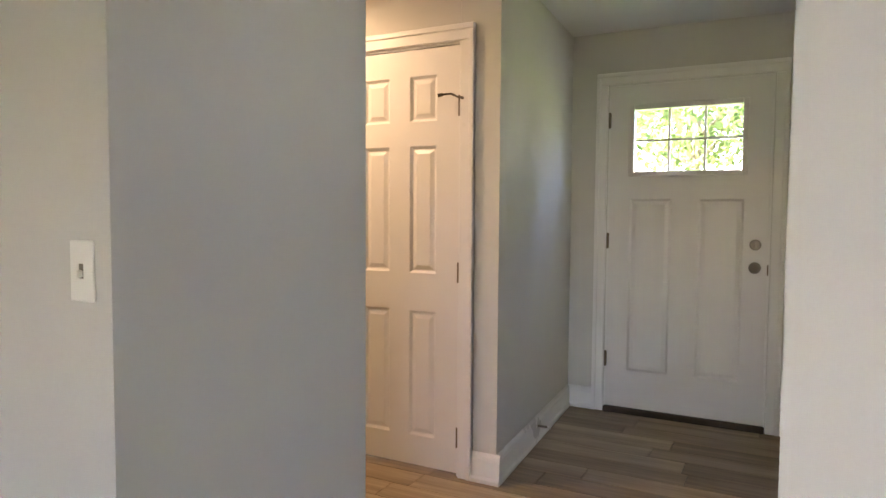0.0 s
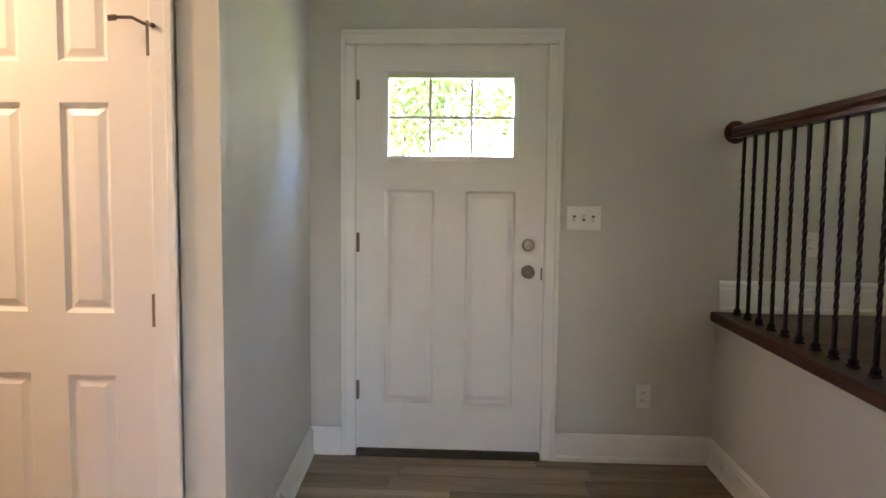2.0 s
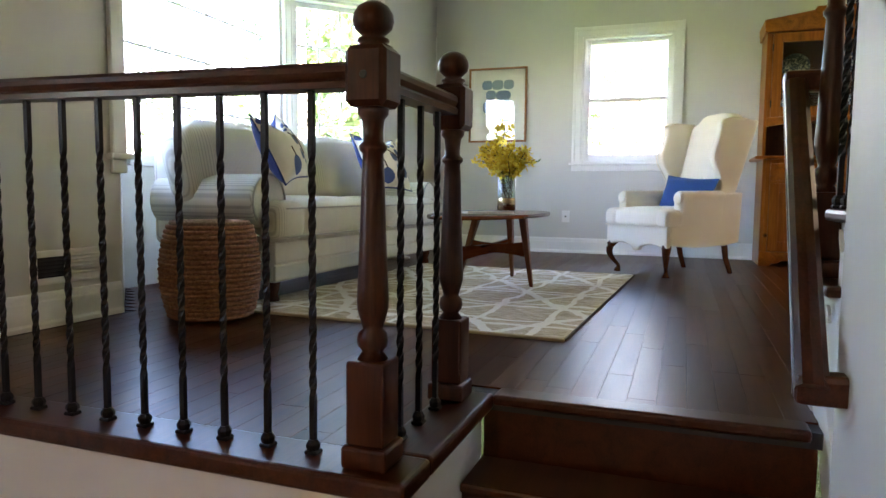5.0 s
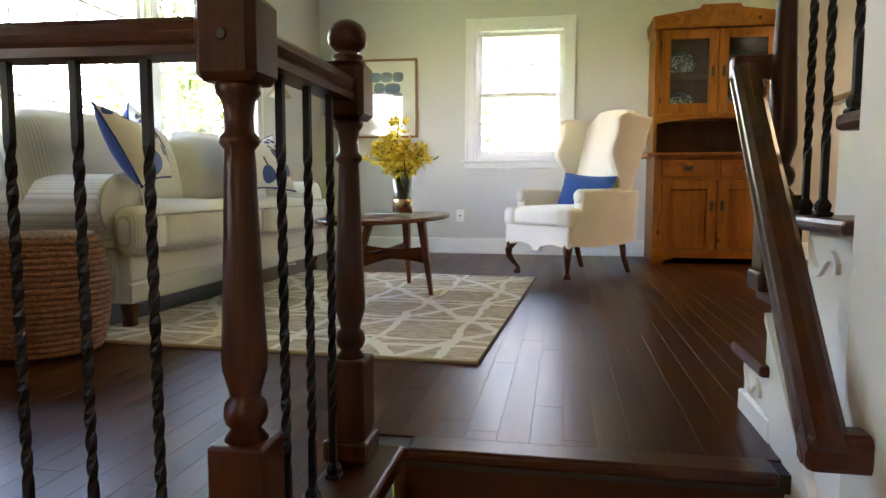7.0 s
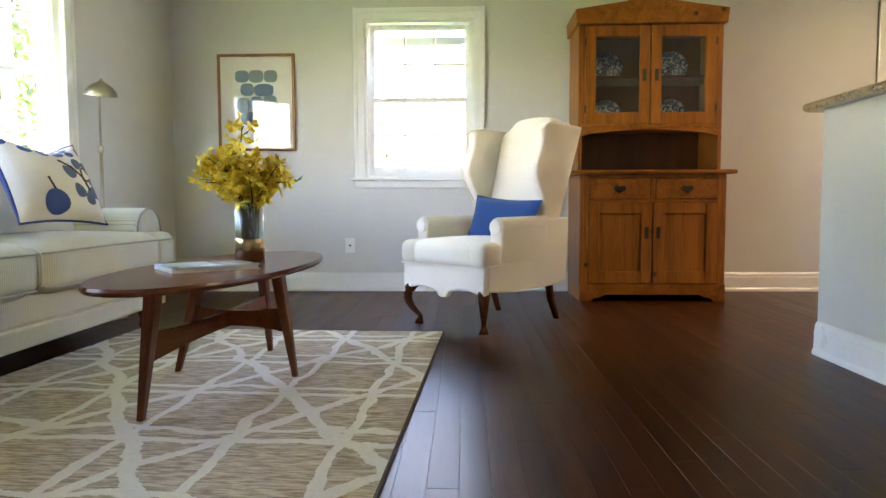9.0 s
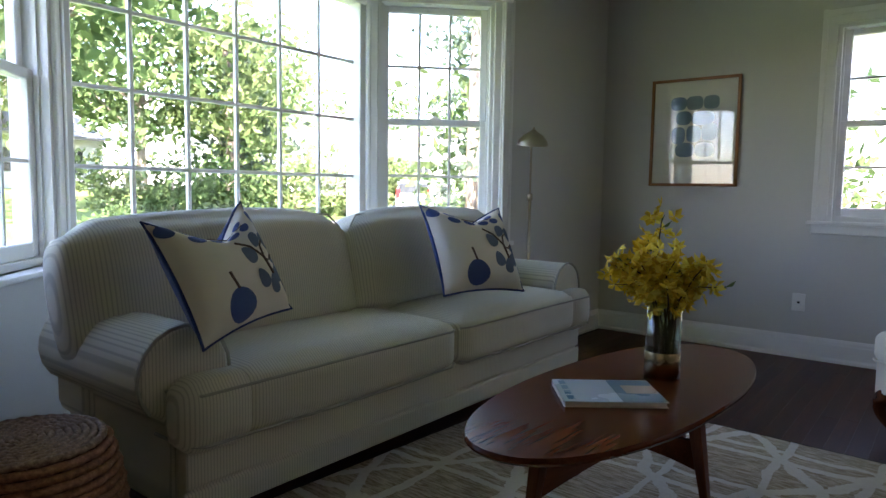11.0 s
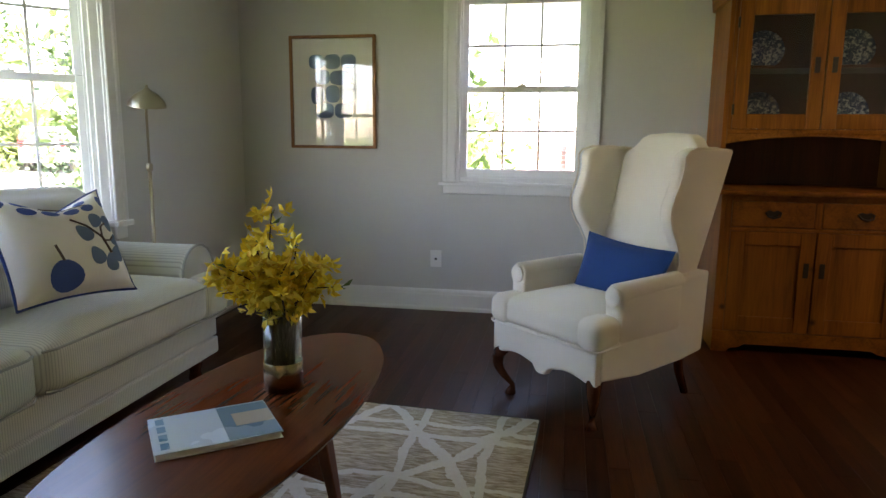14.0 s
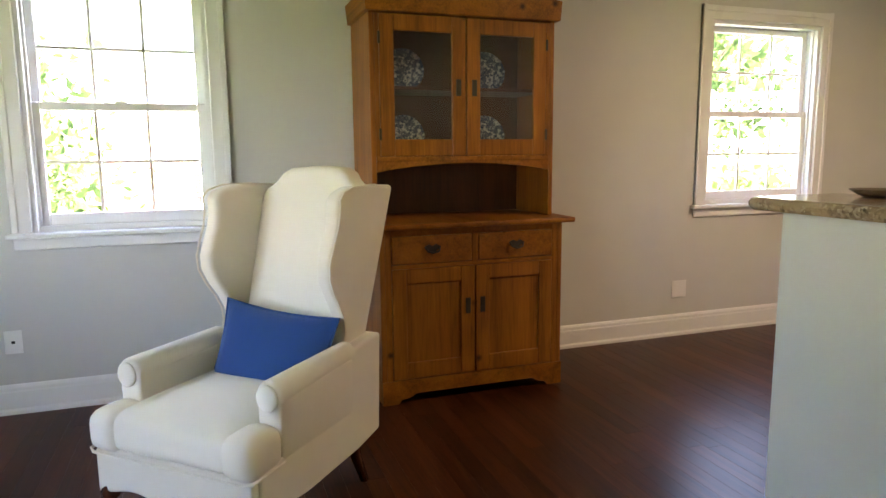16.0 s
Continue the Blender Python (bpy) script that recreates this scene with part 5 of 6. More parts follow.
def stool():
    o = thing("wicker_stool", Matrix.Translation((1.97, 4.07, ZL)), "brown woven drum stool beside the sofa", "stool")
    rope = material("woven_rope", (0.2, 0.09, 0.045), 0.75)
    n = Nodes(rope)
    n.colour(n.ramp(n.noise(70, 4, 0.7), (0.25, (0.10, 0.038, 0.018)), (0.55, (0.26, 0.11, 0.05)), (0.8, (0.42, 0.22, 0.11))))
    n.bump(n.noise(160, 3), 0.6, 0.004)
    H = 0.455
    rows = 20
    rad = lambda t: 0.185 + 0.04 * math.sin(math.pi * min(1, max(0, t))) ** 0.8
    core = lathe([(rad(k / 12) - 0.010, 0.004 + (H - 0.012) * k / 12) for k in range(13)], 40)
    # reuses the shade-darkened pine of the hutch, behind the coils
    part("core", core, PINESHADED, o, smooth=True)
    for k in range(rows):
        t = (k + 0.5) / rows
        z = 0.012 + (H - 0.024) * t
        r = rad(t)
        pts = []
        for i in range(64):
            a = 2 * math.pi * i / 64
            wob = 0.003 * math.cos(a * 16 + (k % 2) * math.pi)
            pts.append((math.cos(a) * (r + wob - 0.004), math.sin(a) * (r + wob - 0.004), z))
        part("coil", loop_tube(pts, 0.0115, 6), rope, o, smooth=True)
    pale = material("woven_top", (0.3, 0.2, 0.13), 0.7)
    n = Nodes(pale)
    n.colour(n.ramp(n.noise(90, 4, 0.7), (0.3, (0.10, 0.05, 0.03)), (0.6, (0.30, 0.19, 0.12)), (0.8, (0.46, 0.33, 0.24))))
    n.bump(n.noise(160, 3), 0.6, 0.004)
    for k in range(9):
        r = 0.016 + 0.0195 * k
        pts = []
        m = 24 + 5 * k
        for i in range(m):
            a = 2 * math.pi * i / m
            pts.append((math.cos(a) * r, math.sin(a) * r, H - 0.002 + 0.003 * (i % 2) - 0.0005 * k))
        part("top_coil", loop_tube(pts, 0.0105, 6), pale, o, smooth=True)


stool()


def floor_lamp():
    o = thing("floor_lamp", Matrix.Translation((4.98, 4.43, ZL)), "aged brass pharmacy floor lamp in the corner behind the sofa", "floor lamp")
    part("base", lathe([(0.12, 0), (0.12, 0.012), (0.10, 0.02), (0.03, 0.03), (0.014, 0.05)], 28), BRASS, o, smooth=True)
    part("pole", tube([(0, 0, 0.03), (0, 0, 1.05)], 0.010, 12), BRASS, o, smooth=True)
    part("collar", lathe([(0.010, 1.03), (0.017, 1.036), (0.017, 1.072), (0.010, 1.078)], 16), BRASS, o, smooth=True)
    part("upper_pole", tube([(0, 0, 1.06), (0, 0, 1.365), (-0.01, -0.012, 1.39)], 0.007, 12), BRASS, o, smooth=True)
    sh = lathe([(0.098, 0.0), (0.096, 0.004), (0.088, 0.028), (0.058, 0.062), (0.030, 0.078), (0.016, 0.088), (0.012, 0.094), (0.004, 0.096)], 32)
    s = part("shade", sh, BRASS, o, "domed brass shade", True, Matrix.Translation((-0.035, -0.03, 1.375)) @ pose(0, 0, 0, 8, -8, 0))
    part("knob", lathe([(0.004, 0.09), (0.009, 0.100), (0.004, 0.110)], 10), BRASS, s, smooth=True)


floor_lamp()


def picture():
    y0, y1, z0, z1 = 3.545, 4.172, 1.91, 2.685
    w, h = y1 - y0, z1 - z0
    o = thing("framed_print", Matrix.Translation((XE - 0.003, (y0 + y1) / 2, (z0 + z1) / 2)) @ EASTW, "framed abstract print of blue pebble shapes, light wood frame", "picture")
    fr = bmesh.new()
    f = 0.02
    box(fr, -w / 2, -w / 2 + f, -0.03, 0, -h / 2, h / 2, 0.003)
    box(fr, w / 2 - f, w / 2, -0.03, 0, -h / 2, h / 2, 0.003)
    box(fr, -w / 2 + f, w / 2 - f, -0.03, 0, -h / 2, -h / 2 + f, 0.003)
    box(fr, -w / 2 + f, w / 2 - f, -0.03, 0, h / 2 - f, h / 2, 0.003)
    part("frame", fr, FRAMEW, o)
    part("mat_board", boxed(-w / 2 + f, w / 2 - f, -0.012, -0.002, -h / 2 + f, h / 2 - f), paint("mat_board_paper", (0.78, 0.75, 0.68), 0.8), o)
    iw, ih = 0.345, 0.455
    part("paper", boxed(-iw / 2, iw / 2, -0.0135, -0.012, -ih / 2 + 0.02, ih / 2 + 0.02), paint("print_paper", (0.74, 0.74, 0.70), 0.8), o)
    blues = [paint("pebble_blue", (0.09, 0.16, 0.26), 0.7), paint("pebble_grey", (0.15, 0.21, 0.26), 0.7), paint("pebble_deep", (0.05, 0.10, 0.22), 0.7)]
    cells = ((-0.115, 0.19, 0.057, 0.048, 0), (0.0, 0.19, 0.060, 0.050, 1), (0.117, 0.19, 0.055, 0.048, 1), (-0.075, 0.085, 0.055, 0.050, 0), (0.06, 0.08, 0.080, 0.050, 2),
             (0.0, -0.03, 0.052, 0.060, 0), (0.11, -0.02, 0.055, 0.060, 1), (-0.11, -0.04, 0.050, 0.062, 2), (-0.06, -0.145, 0.068, 0.052, 0), (0.08, -0.145, 0.068, 0.052, 2))
    for u, v, ru, rv, k in cells:
        bm = bmesh.new()
        vs = [bm.verts.new((u + ru * math.copysign(abs(math.cos(a)) ** 0.7, math.cos(a)), -0.0142, v + 0.02 + rv * math.copysign(abs(math.sin(a)) ** 0.7, math.sin(a)))) for a in [2 * math.pi * i / 24 for i in range(24)]]
        bm.faces.new(vs)
        part("pebble", bm, blues[k], o)
    bm = bmesh.new()
    bm.faces.new([bm.verts.new(c) for c in ((-w / 2 + f, -0.022, -h / 2 + f), (w / 2 - f, -0.022, -h / 2 + f), (w / 2 - f, -0.022, h / 2 - f), (-w / 2 + f, -0.022, h / 2 - f))])
    g = part("glass", bm, PANE, o)
    g.visible_shadow = False


picture()


def hutch():
    W, y_c = 1.04, 0.825
    o = thing("hutch", Matrix.Translation((6.29, y_c, ZL)) @ EASTW, "honey pine hutch with glazed upper doors showing blue plates", "cabinet")
    # local: x along the wall, -y into the room
    D = 0.55
    w = W / 2
    part("side_panel", boxed(-w, -w + 0.028, -D, 0, 0.0, 0.92, 0.003), PINE, o)
    part("side_panel", boxed(w - 0.028, w, -D, 0, 0.0, 0.92, 0.003), PINE, o)
    part("back_board", boxed(-w + 0.028, w - 0.028, -0.012, 0, 0.08, 0.92), PINE, o)
    part("bottom_board", boxed(-w + 0.028, w - 0.028, -D + 0.01, -0.012, 0.10, 0.118), PINE, o)
    for x0, x1, z0, z1 in ((-w + 0.028, -w + 0.06, 0.08, 0.92), (w - 0.06, w - 0.028, 0.08, 0.92), (-0.018, 0.018, 0.72, 0.90)):
        part("stile", boxed(x0, x1, -D, -D + 0.022, z0, z1, 0.002), PINE, o)
    for z0, z1 in ((0.885, 0.92), (0.715, 0.737)):
        part("rail", boxed(-w + 0.06, w - 0.06, -D - 0.001, -D + 0.022, z0, z1, 0.002), PINEX, o)
    ap = [(-w, 0.0), (-w + 0.085, 0.0), (-w + 0.10, 0.022), (-w + 0.15, 0.03), (-w + 0.18, 0.05), (w - 0.18, 0.05), (w - 0.15, 0.03), (w - 0.10, 0.022), (w - 0.085, 0.0), (w, 0.0), (w, 0.125), (-w, 0.125)]
    part("apron", prism(ap, -D - 0.012, -D + 0.012), PINEX, o, "scalloped plinth")
    part("counter", boxed(-w - 0.065, w + 0.065, -D - 0.035, 0, 0.92, 0.948, 0.008, 2), PINEX, o, "moulded counter board")
    iron = material("dark_pull", (0.06, 0.045, 0.035), 0.45, 0.7)
    for s in (-1, 1):
        x0, x1 = sorted((s * 0.020, s * (w - 0.062)))
        d = part("drawer", boxed(x0, x1, -D - 0.004, -D + 0.018, 0.74, 0.883, 0.004), PINEX, o)
        xc = (x0 + x1) / 2
        h = tube([(xc - 0.04, -D - 0.008, 0.822), (xc - 0.03, -D - 0.022, 0.802), (xc, -D - 0.026, 0.795), (xc + 0.03, -D - 0.022, 0.802), (xc + 0.04, -D - 0.008, 0.822)], 0.005, 8)
        prism([(xc - 0.045, 0.825), (xc - 0.025, 0.808), (xc, 0.785), (xc + 0.025, 0.808), (xc + 0.045, 0.825), (xc + 0.02, 0.838), (xc, 0.828), (xc - 0.02, 0.838)], -D - 0.008, -D - 0.004, h)
        part("pull", h, iron, d, "dark batwing drawer pull")
        # lower door: stiles, rails and a sunk panel
        dx0, dx1 = sorted((s * 0.004, s * (w - 0.062)))
        dr = bmesh.new()
        st_ = 0.078
        box(dr, dx0, dx0 + st_, -D - 0.004, -D + 0.018, 0.128, 0.713, 0.003)
        box(dr, dx1 - st_, dx1, -D - 0.004, -D + 0.018, 0.128, 0.713, 0.003)
        box(dr, dx0 + st_, dx1 - st_, -D - 0.003, -D + 0.018, 0.128, 0.215, 0.003)
        box(dr, dx0 + st_, dx1 - st_, -D - 0.003, -D + 0.018, 0.635, 0.713, 0.003)
        dd = part("door", dr, PINE, o)
        part("panel", boxed(dx0 + st_, dx1 - st_, -D + 0.007, -D + 0.014, 0.215, 0.635), PINE, dd)
        xk = s * 0.042
        part("lock_plate", boxed(xk - 0.014, xk + 0.014, -D - 0.008, -D - 0.003, 0.455, 0.54, 0.002), iron, dd)
    # upper cabinet
    U, u = 0.43, 0.52
    c = bmesh.new()
    for s in (-1, 1):
        a, e = sorted((s * u, s * (u - 0.026)))
        box(c, a, e, -U, 0, 0.948, 2.02, 0.003)
    box(c, -u + 0.026, u - 0.026, -0.014, 0, 0.948, 2.02)
    box(c, -u + 0.026, u - 0.026, -U + 0.02, -0.014, 1.262, 1.285)
    box(c, -u + 0.026, u - 0.026, -U + 0.02, -0.014, 2.0, 2.02)
    for s in (-1, 1):
        a, e = sorted((s * (u - 0.026), s * (u - 0.048)))
        box(c, a, e, -U, -U + 0.02, 1.285, 2.0, 0.002)
    part("upper_body", c, PINE, o)
    # sheet over the pine back board, its colour darkened for the cabinet's inner shade
    part("back_panel", boxed(-u + 0.026, u - 0.026, -0.020, -0.0145, 0.95, 2.0), PINESHADED, o)
    arch = [(-u + 0.026, 1.262)] + [(-u + 0.026 + (2 * u - 0.052) * k / 16, 1.205 + 0.045 * math.sin(math.pi * k / 16) ** 0.8) for k in range(17)] + [(u - 0.026, 1.262)]
    part("arch_rail", prism(arch[::-1] + [(-u + 0.026, 1.285), (u - 0.026, 1.285)][:0], -U, -U + 0.02), PINEX, o)
    part("middle_rail", boxed(-u + 0.026, u - 0.026, -U - 0.008, -U + 0.02, 1.262, 1.288, 0.004), PINEX, o)
    # shelf colour carries the same painted-in shade
    part("shelf", boxed(-u + 0.028, u - 0.028, -U + 0.06, -0.0205, 1.632, 1.650, 0.002), PINESHADED, o)
    cor = [(-u - 0.02, 2.005), (u + 0.02, 2.005), (u + 0.03, 2.11), (0.17, 2.165), (0.155, 2.195), (-0.155, 2.195), (-0.17, 2.165), (-u - 0.03, 2.11)]
    part("cornice", smooth_bevel(prism(cor, -U - 0.035, -0.001), 0.006, 2), PINEX, o, "peaked pine cornice")
    for s in (-1, 1):
        dx0, dx1 = sorted((s * 0.004, s * (u - 0.05)))
        dr = bmesh.new()
        zb, zt = 1.29, 1.998
        lo, hi = sorted((dx0, dx1))
        inner, outer_ = (lo, hi)
        box(dr, lo, lo + 0.076, -U - 0.004, -U + 0.018, zb, zt, 0.003)
        box(dr, hi - 0.076, hi, -U - 0.004, -U + 0.018, zb, zt, 0.003)
        box(dr, lo + 0.076, hi - 0.076, -U - 0.003, -U + 0.018, zb, zb + 0.085, 0.003)
        box(dr, lo + 0.076, hi - 0.076, -U - 0.003, -U + 0.018, zt - 0.08, zt, 0.003)
        dd = part("glazed_door", dr, PINE, o)
        bm = bmesh.new()
        bm.faces.new([bm.verts.new(q) for q in ((lo + 0.07, -U + 0.007, zb + 0.08), (hi - 0.07, -U + 0.007, zb + 0.08), (hi - 0.07, -U + 0.007, zt - 0.075), (lo + 0.07, -U + 0.007, zt - 0.075))])
        g = part("pane", bm, CABGLASS, dd)
        xk = s * 0.045
        part("lock_plate", boxed(xk - 0.014, xk + 0.014, -U - 0.008, -U - 0.003, 1.60, 1.685, 0.002), iron, dd)
        for z in (1.40, 1.88):
            xh = s * (u - 0.048)
            part("hinge", boxed(xh - 0.006, xh + 0.006, -U - 0.010, -U, z - 0.03, z + 0.03, 0.002), iron, dd)
    # plates stand on the shelf and on the cabinet floor
    china = material("blue_china", (0.3, 0.36, 0.45), 0.12)
    n = Nodes(china)
    n.colour(n.ramp(n.noise(38, 4, 0.6, warp=1.5), (0.40, (0.035, 0.06, 0.13)), (0.52, (0.10, 0.14, 0.22)), (0.60, (0.62, 0.66, 0.68))))
    rim = material("china_rim", (0.06, 0.09, 0.16), 0.12)
    for x in (-0.25, 0.25):
        for z, r in ((1.651, 0.118), (1.286, 0.118)):
            p = thing("plate", o.matrix_basis @ Matrix.Translation((x, -0.09, z + r * 0.975 - 0.002)) @ pose(0, 0, 0, 78), "blue and white transfer-ware plate standing in the hutch", "plate", "plates in the hutch")
            part("well", lathe([(r * 0.60, 0.0), (r * 0.62, 0.002), (r * 0.70, 0.010), (r * 0.68, 0.012), (r * 0.58, 0.004)], 32), china, p, smooth=True)
            part("rim", lathe([(r * 0.70, 0.010), (r, 0.020), (r, 0.023), (r * 0.69, 0.0125)], 32), china, p, smooth=True)


hutch()


def bar_top():
    o = thing("bar_top", Matrix.Translation((0, 0, 1.895)), "brown speckled granite bar top with a rough chiselled edge", "countertop")
    gr = material("brown_granite", (0.3, 0.22, 0.15), 0.12)
    n = Nodes(gr)
    a = n.ramp(n.voronoi(120, out="Color"), (0.0, (0.05, 0.035, 0.025)), (0.45, (0.26, 0.18, 0.11)), (1.0, (0.50, 0.40, 0.28)))
    n.colour(n.mix(n.ramp(n.noise(14, 5), (0.42, (0, 0, 0)), (0.62, (1, 1, 1))), a, (0.36, 0.25, 0.14)))
    rng = random.Random(3)
    bm = bmesh.new()
    pts = []
    x0, x1, y0, y1 = 2.14, 4.125, 0.20, 0.60
    def run(p, q, k):
        return [(p[0] + (q[0] - p[0]) * i / k, p[1] + (q[1] - p[1]) * i / k) for i in range(k)]
    ring = run((x0, y1), (x1 - 0.03, y1), 60) + run((x1 - 0.03, y1), (x1, y1 - 0.03), 3) + run((x1, y1 - 0.03), (x1, y0), 12) + run((x1, y0), (x0, y0), 4) + run((x0, y0), (x0, y1), 4)
    rows = []
    for z, inn in ((0.0, 0.010), (0.010, 0.002), (0.022, 0.0), (0.034, 0.006), (0.038, 0.016)):
        row = []
        for x, y in ring:
            cx, cy = (x0 + x1) / 2, (y0 + y1) / 2
            j = rng.uniform(-0.003, 0.003) if 0 < z < 0.038 else 0
            sx = 1 if x > cx else -1
            row.append(bm.verts.new((x - (inn + j) * sx * (abs(x - cx) > (x1 - x0) / 2 - 0.04), y - (inn + j) * (1 if y > cy else -1) * (abs(y - cy) > (y1 - y0) / 2 - 0.04), z)))
        rows.append(row)
    k = len(ring)
    for a, b in zip(rows, rows[1:]):
        for i in range(k):
            bm.faces.new((a[i], a[(i + 1) % k], b[(i + 1) % k], b[i]))
    bm.faces.new(rows[0][::-1])
    bm.faces.new(rows[-1])
    bmesh.ops.recalc_face_normals(bm, faces=bm.faces)
    part("slab", bm, gr, o)
    d = thing("dish", Matrix.Translation((3.93, 0.28, 1.933)), "small brown dish on the bar top", "dish")
    part("bowl", lathe([(0.03, 0), (0.05, 0.006), (0.075, 0.022), (0.072, 0.024), (0.045, 0.010), (0.004, 0.008)], 24), material("brown_glaze", (0.10, 0.06, 0.035), 0.3), d, smooth=True)


bar_top()
hl = thing("ceiling_light", Matrix.Translation((-2.3, 2.6, CF)), "round white flush ceiling light in the hall", "ceiling light")
part("pan", lathe([(0.15, -0.02), (0.16, -0.015), (0.16, 0.0)], 28), TRIM, hl, smooth=True)


# ---- outdoors ----
def ground_z(x, y):
    t = min(1, max(0, (y - 7) / 33))
    return -0.45 + 2.1 * t * t * (3 - 2 * t) * min(1, max(0, 1 - (x - 45) / 60))


grass = material("lawn_grass", (0.08, 0.12, 0.03), 0.9, 0, 0.1)
n = Nodes(grass)
patch = n.noise(0.22, 5, 0.6)
n.colour(n.mix(n.noise(9, 4), n.ramp(patch, (0.3, (0.035, 0.075, 0.018)), (0.7, (0.12, 0.17, 0.05))), n.ramp(patch, (0.3, (0.06, 0.11, 0.03)), (0.7, (0.18, 0.22, 0.07)))))
n.bump(n.noise(30, 4), 0.8, 0.05)
bm = bmesh.new()
xs_ = [-400, -200, -100, -60] + [-40 + 4 * i for i in range(31)] + [100, 140, 200, 400]
ys_ = [-400, -150, -60, -30, -15, -8] + [4.9 + 2.5 * i for i in range(22)] + [70, 100, 160, 260, 400]
gv = [[bm.verts.new((x, y, ground_z(x, y))) for y in ys_] for x in xs_]
for i in range(len(xs_) - 1):
    for j in range(len(ys_) - 1):
        bm.faces.new((gv[i][j], gv[i + 1][j], gv[i + 1][j + 1], gv[i][j + 1]))
structure("ground", bm, grass, "sunlit mown lawn around the house", "ground", True)
asph = paint("drive_paving", (0.30, 0.29, 0.27), 0.9)
bm = bmesh.new()
rows = [[bm.verts.new((x, y, ground_z(x, y) + 0.05)) for y in (a, b)] for x, a, b in ((12, 17, 21), (20, 18.5, 22.5), (28, 20.5, 25), (36, 23, 27.5), (46, 25, 29.5), (60, 27, 31.5))]
for a, b in zip(rows, rows[1:]):
    bm.faces.new((a[0], b[0], b[1], a[1]))
structure("road", bm, asph, "pale sunlit street", "road")
structure("pavement", boxed(7.5, 13.2, -16, -3.6, -0.5, -0.40), asph, "pale concrete yard beside the house", "pavement")

BARK = material("tree_bark", (0.13, 0.10, 0.075), 0.9)
n = Nodes(BARK)
n.colour(n.ramp(n.noise(5, 5, 0.6, (1, 1, 0.15)), (0.3, (0.07, 0.052, 0.04)), (0.7, (0.22, 0.175, 0.13))))
n.bump(n.noise(9, 5, 0.7, (1, 1, 0.12)), 0.8, 0.06)


def leaf_material(name, dark, light):
    m = bpy.data.materials.new(name)
    m.use_nodes = True
    t = m.node_tree
    t.nodes.clear()
    out = t.nodes.new("ShaderNodeOutputMaterial")
    geo = t.nodes.new("ShaderNodeNewGeometry")
    r = t.nodes.new("ShaderNodeValToRGB")
    r.color_ramp.elements[0].color = (*dark, 1)
    r.color_ramp.elements[1].color = (*light, 1)
    t.links.new(geo.outputs["Random Per Island"], r.inputs[0])
    d, tr, mx = t.nodes.new("ShaderNodeBsdfDiffuse"), t.nodes.new("ShaderNodeBsdfTranslucent"), t.nodes.new("ShaderNodeMixShader")
    mx.inputs[0].default_value = 0.35
    t.links.new(r.outputs[0], d.inputs[0])
    t.links.new(r.outputs[0], tr.inputs[0])
    t.links.new(d.outputs[0], mx.inputs[1])
    t.links.new(tr.outputs[0], mx.inputs[2])
    t.links.new(mx.outputs[0], out.inputs[0])
    return m


LEAFS = [leaf_material("leaf_green", (0.03, 0.06, 0.02), (0.12, 0.17, 0.065)), leaf_material("leaf_light", (0.055, 0.09, 0.03), (0.17, 0.21, 0.085)), leaf_material("leaf_blue_green", (0.035, 0.055, 0.036), (0.115, 0.15, 0.10))]


def leaf_mesh(name, seed, rx, rz, clumps, per, size, mat, hollow=0.5, droop=0.0, cone=False):
    """A crown: clumps of small leaves on an uneven outline with gaps."""
    rng = np.random.default_rng(seed)
    c = rng.normal(size=(clumps, 3))
    c /= np.linalg.norm(c, axis=1)[:, None]
    c *= (hollow + (1 - hollow) * rng.random((clumps, 1)) ** 0.6) * (0.8 + 0.4 * rng.random((clumps, 1)))
    if cone:
        hgt = rng.random(clumps) ** 1.3
        ang = rng.random(clumps) * 2 * np.pi
        rad = (1 - hgt) * (0.35 + 0.65 * rng.random(clumps))
        c = np.stack([np.cos(ang) * rad, np.sin(ang) * rad, hgt * 2 - 1], 1)
    c *= np.array([rx, rx, rz])
    spread = (rx * 0.20) * (0.6 + 0.8 * rng.random((clumps, 1, 1)))
    p = c[:, None, :] + rng.normal(size=(clumps, per, 3)) * spread * np.array([1, 1, 0.6])
    p[..., 2] -= droop * np.abs(p[..., 0:1].squeeze(-1)) * 0.2
    p = p.reshape(-1, 3)
    k = len(p)
    u = rng.normal(size=(k, 3))
    u /= np.linalg.norm(u, axis=1)[:, None]
    v = np.cross(u, rng.normal(size=(k, 3)))
    v /= np.linalg.norm(v, axis=1)[:, None]
    s = size * (0.6 + 0.8 * rng.random((k, 1)))
    quad = np.stack([p - u * s, p + v * s * 0.5, p + u * s, p - v * s * 0.5], 1).reshape(-1, 3)
    me = bpy.data.meshes.new(name)
    me.from_pydata(quad.tolist(), [], np.arange(4 * k).reshape(-1, 4).tolist())
    me.materials.append(mat)
    return me


CROWNS = [leaf_mesh("crown", 1, 3.4, 3.0, 70, 40, 0.19, LEAFS[0]), leaf_mesh("crown", 2, 3.2, 3.4, 66, 40, 0.19, LEAFS[1]), leaf_mesh("crown", 3, 3.0, 4.0, 85, 42, 0.19, LEAFS[2], cone=True)]
BUSHES = [leaf_mesh("foliage", 5, 1.0, 0.75, 40, 34, 0.075, LEAFS[0], 0.3), leaf_mesh("foliage", 6, 1.0, 0.8, 40, 34, 0.08, LEAFS[1], 0.3)]


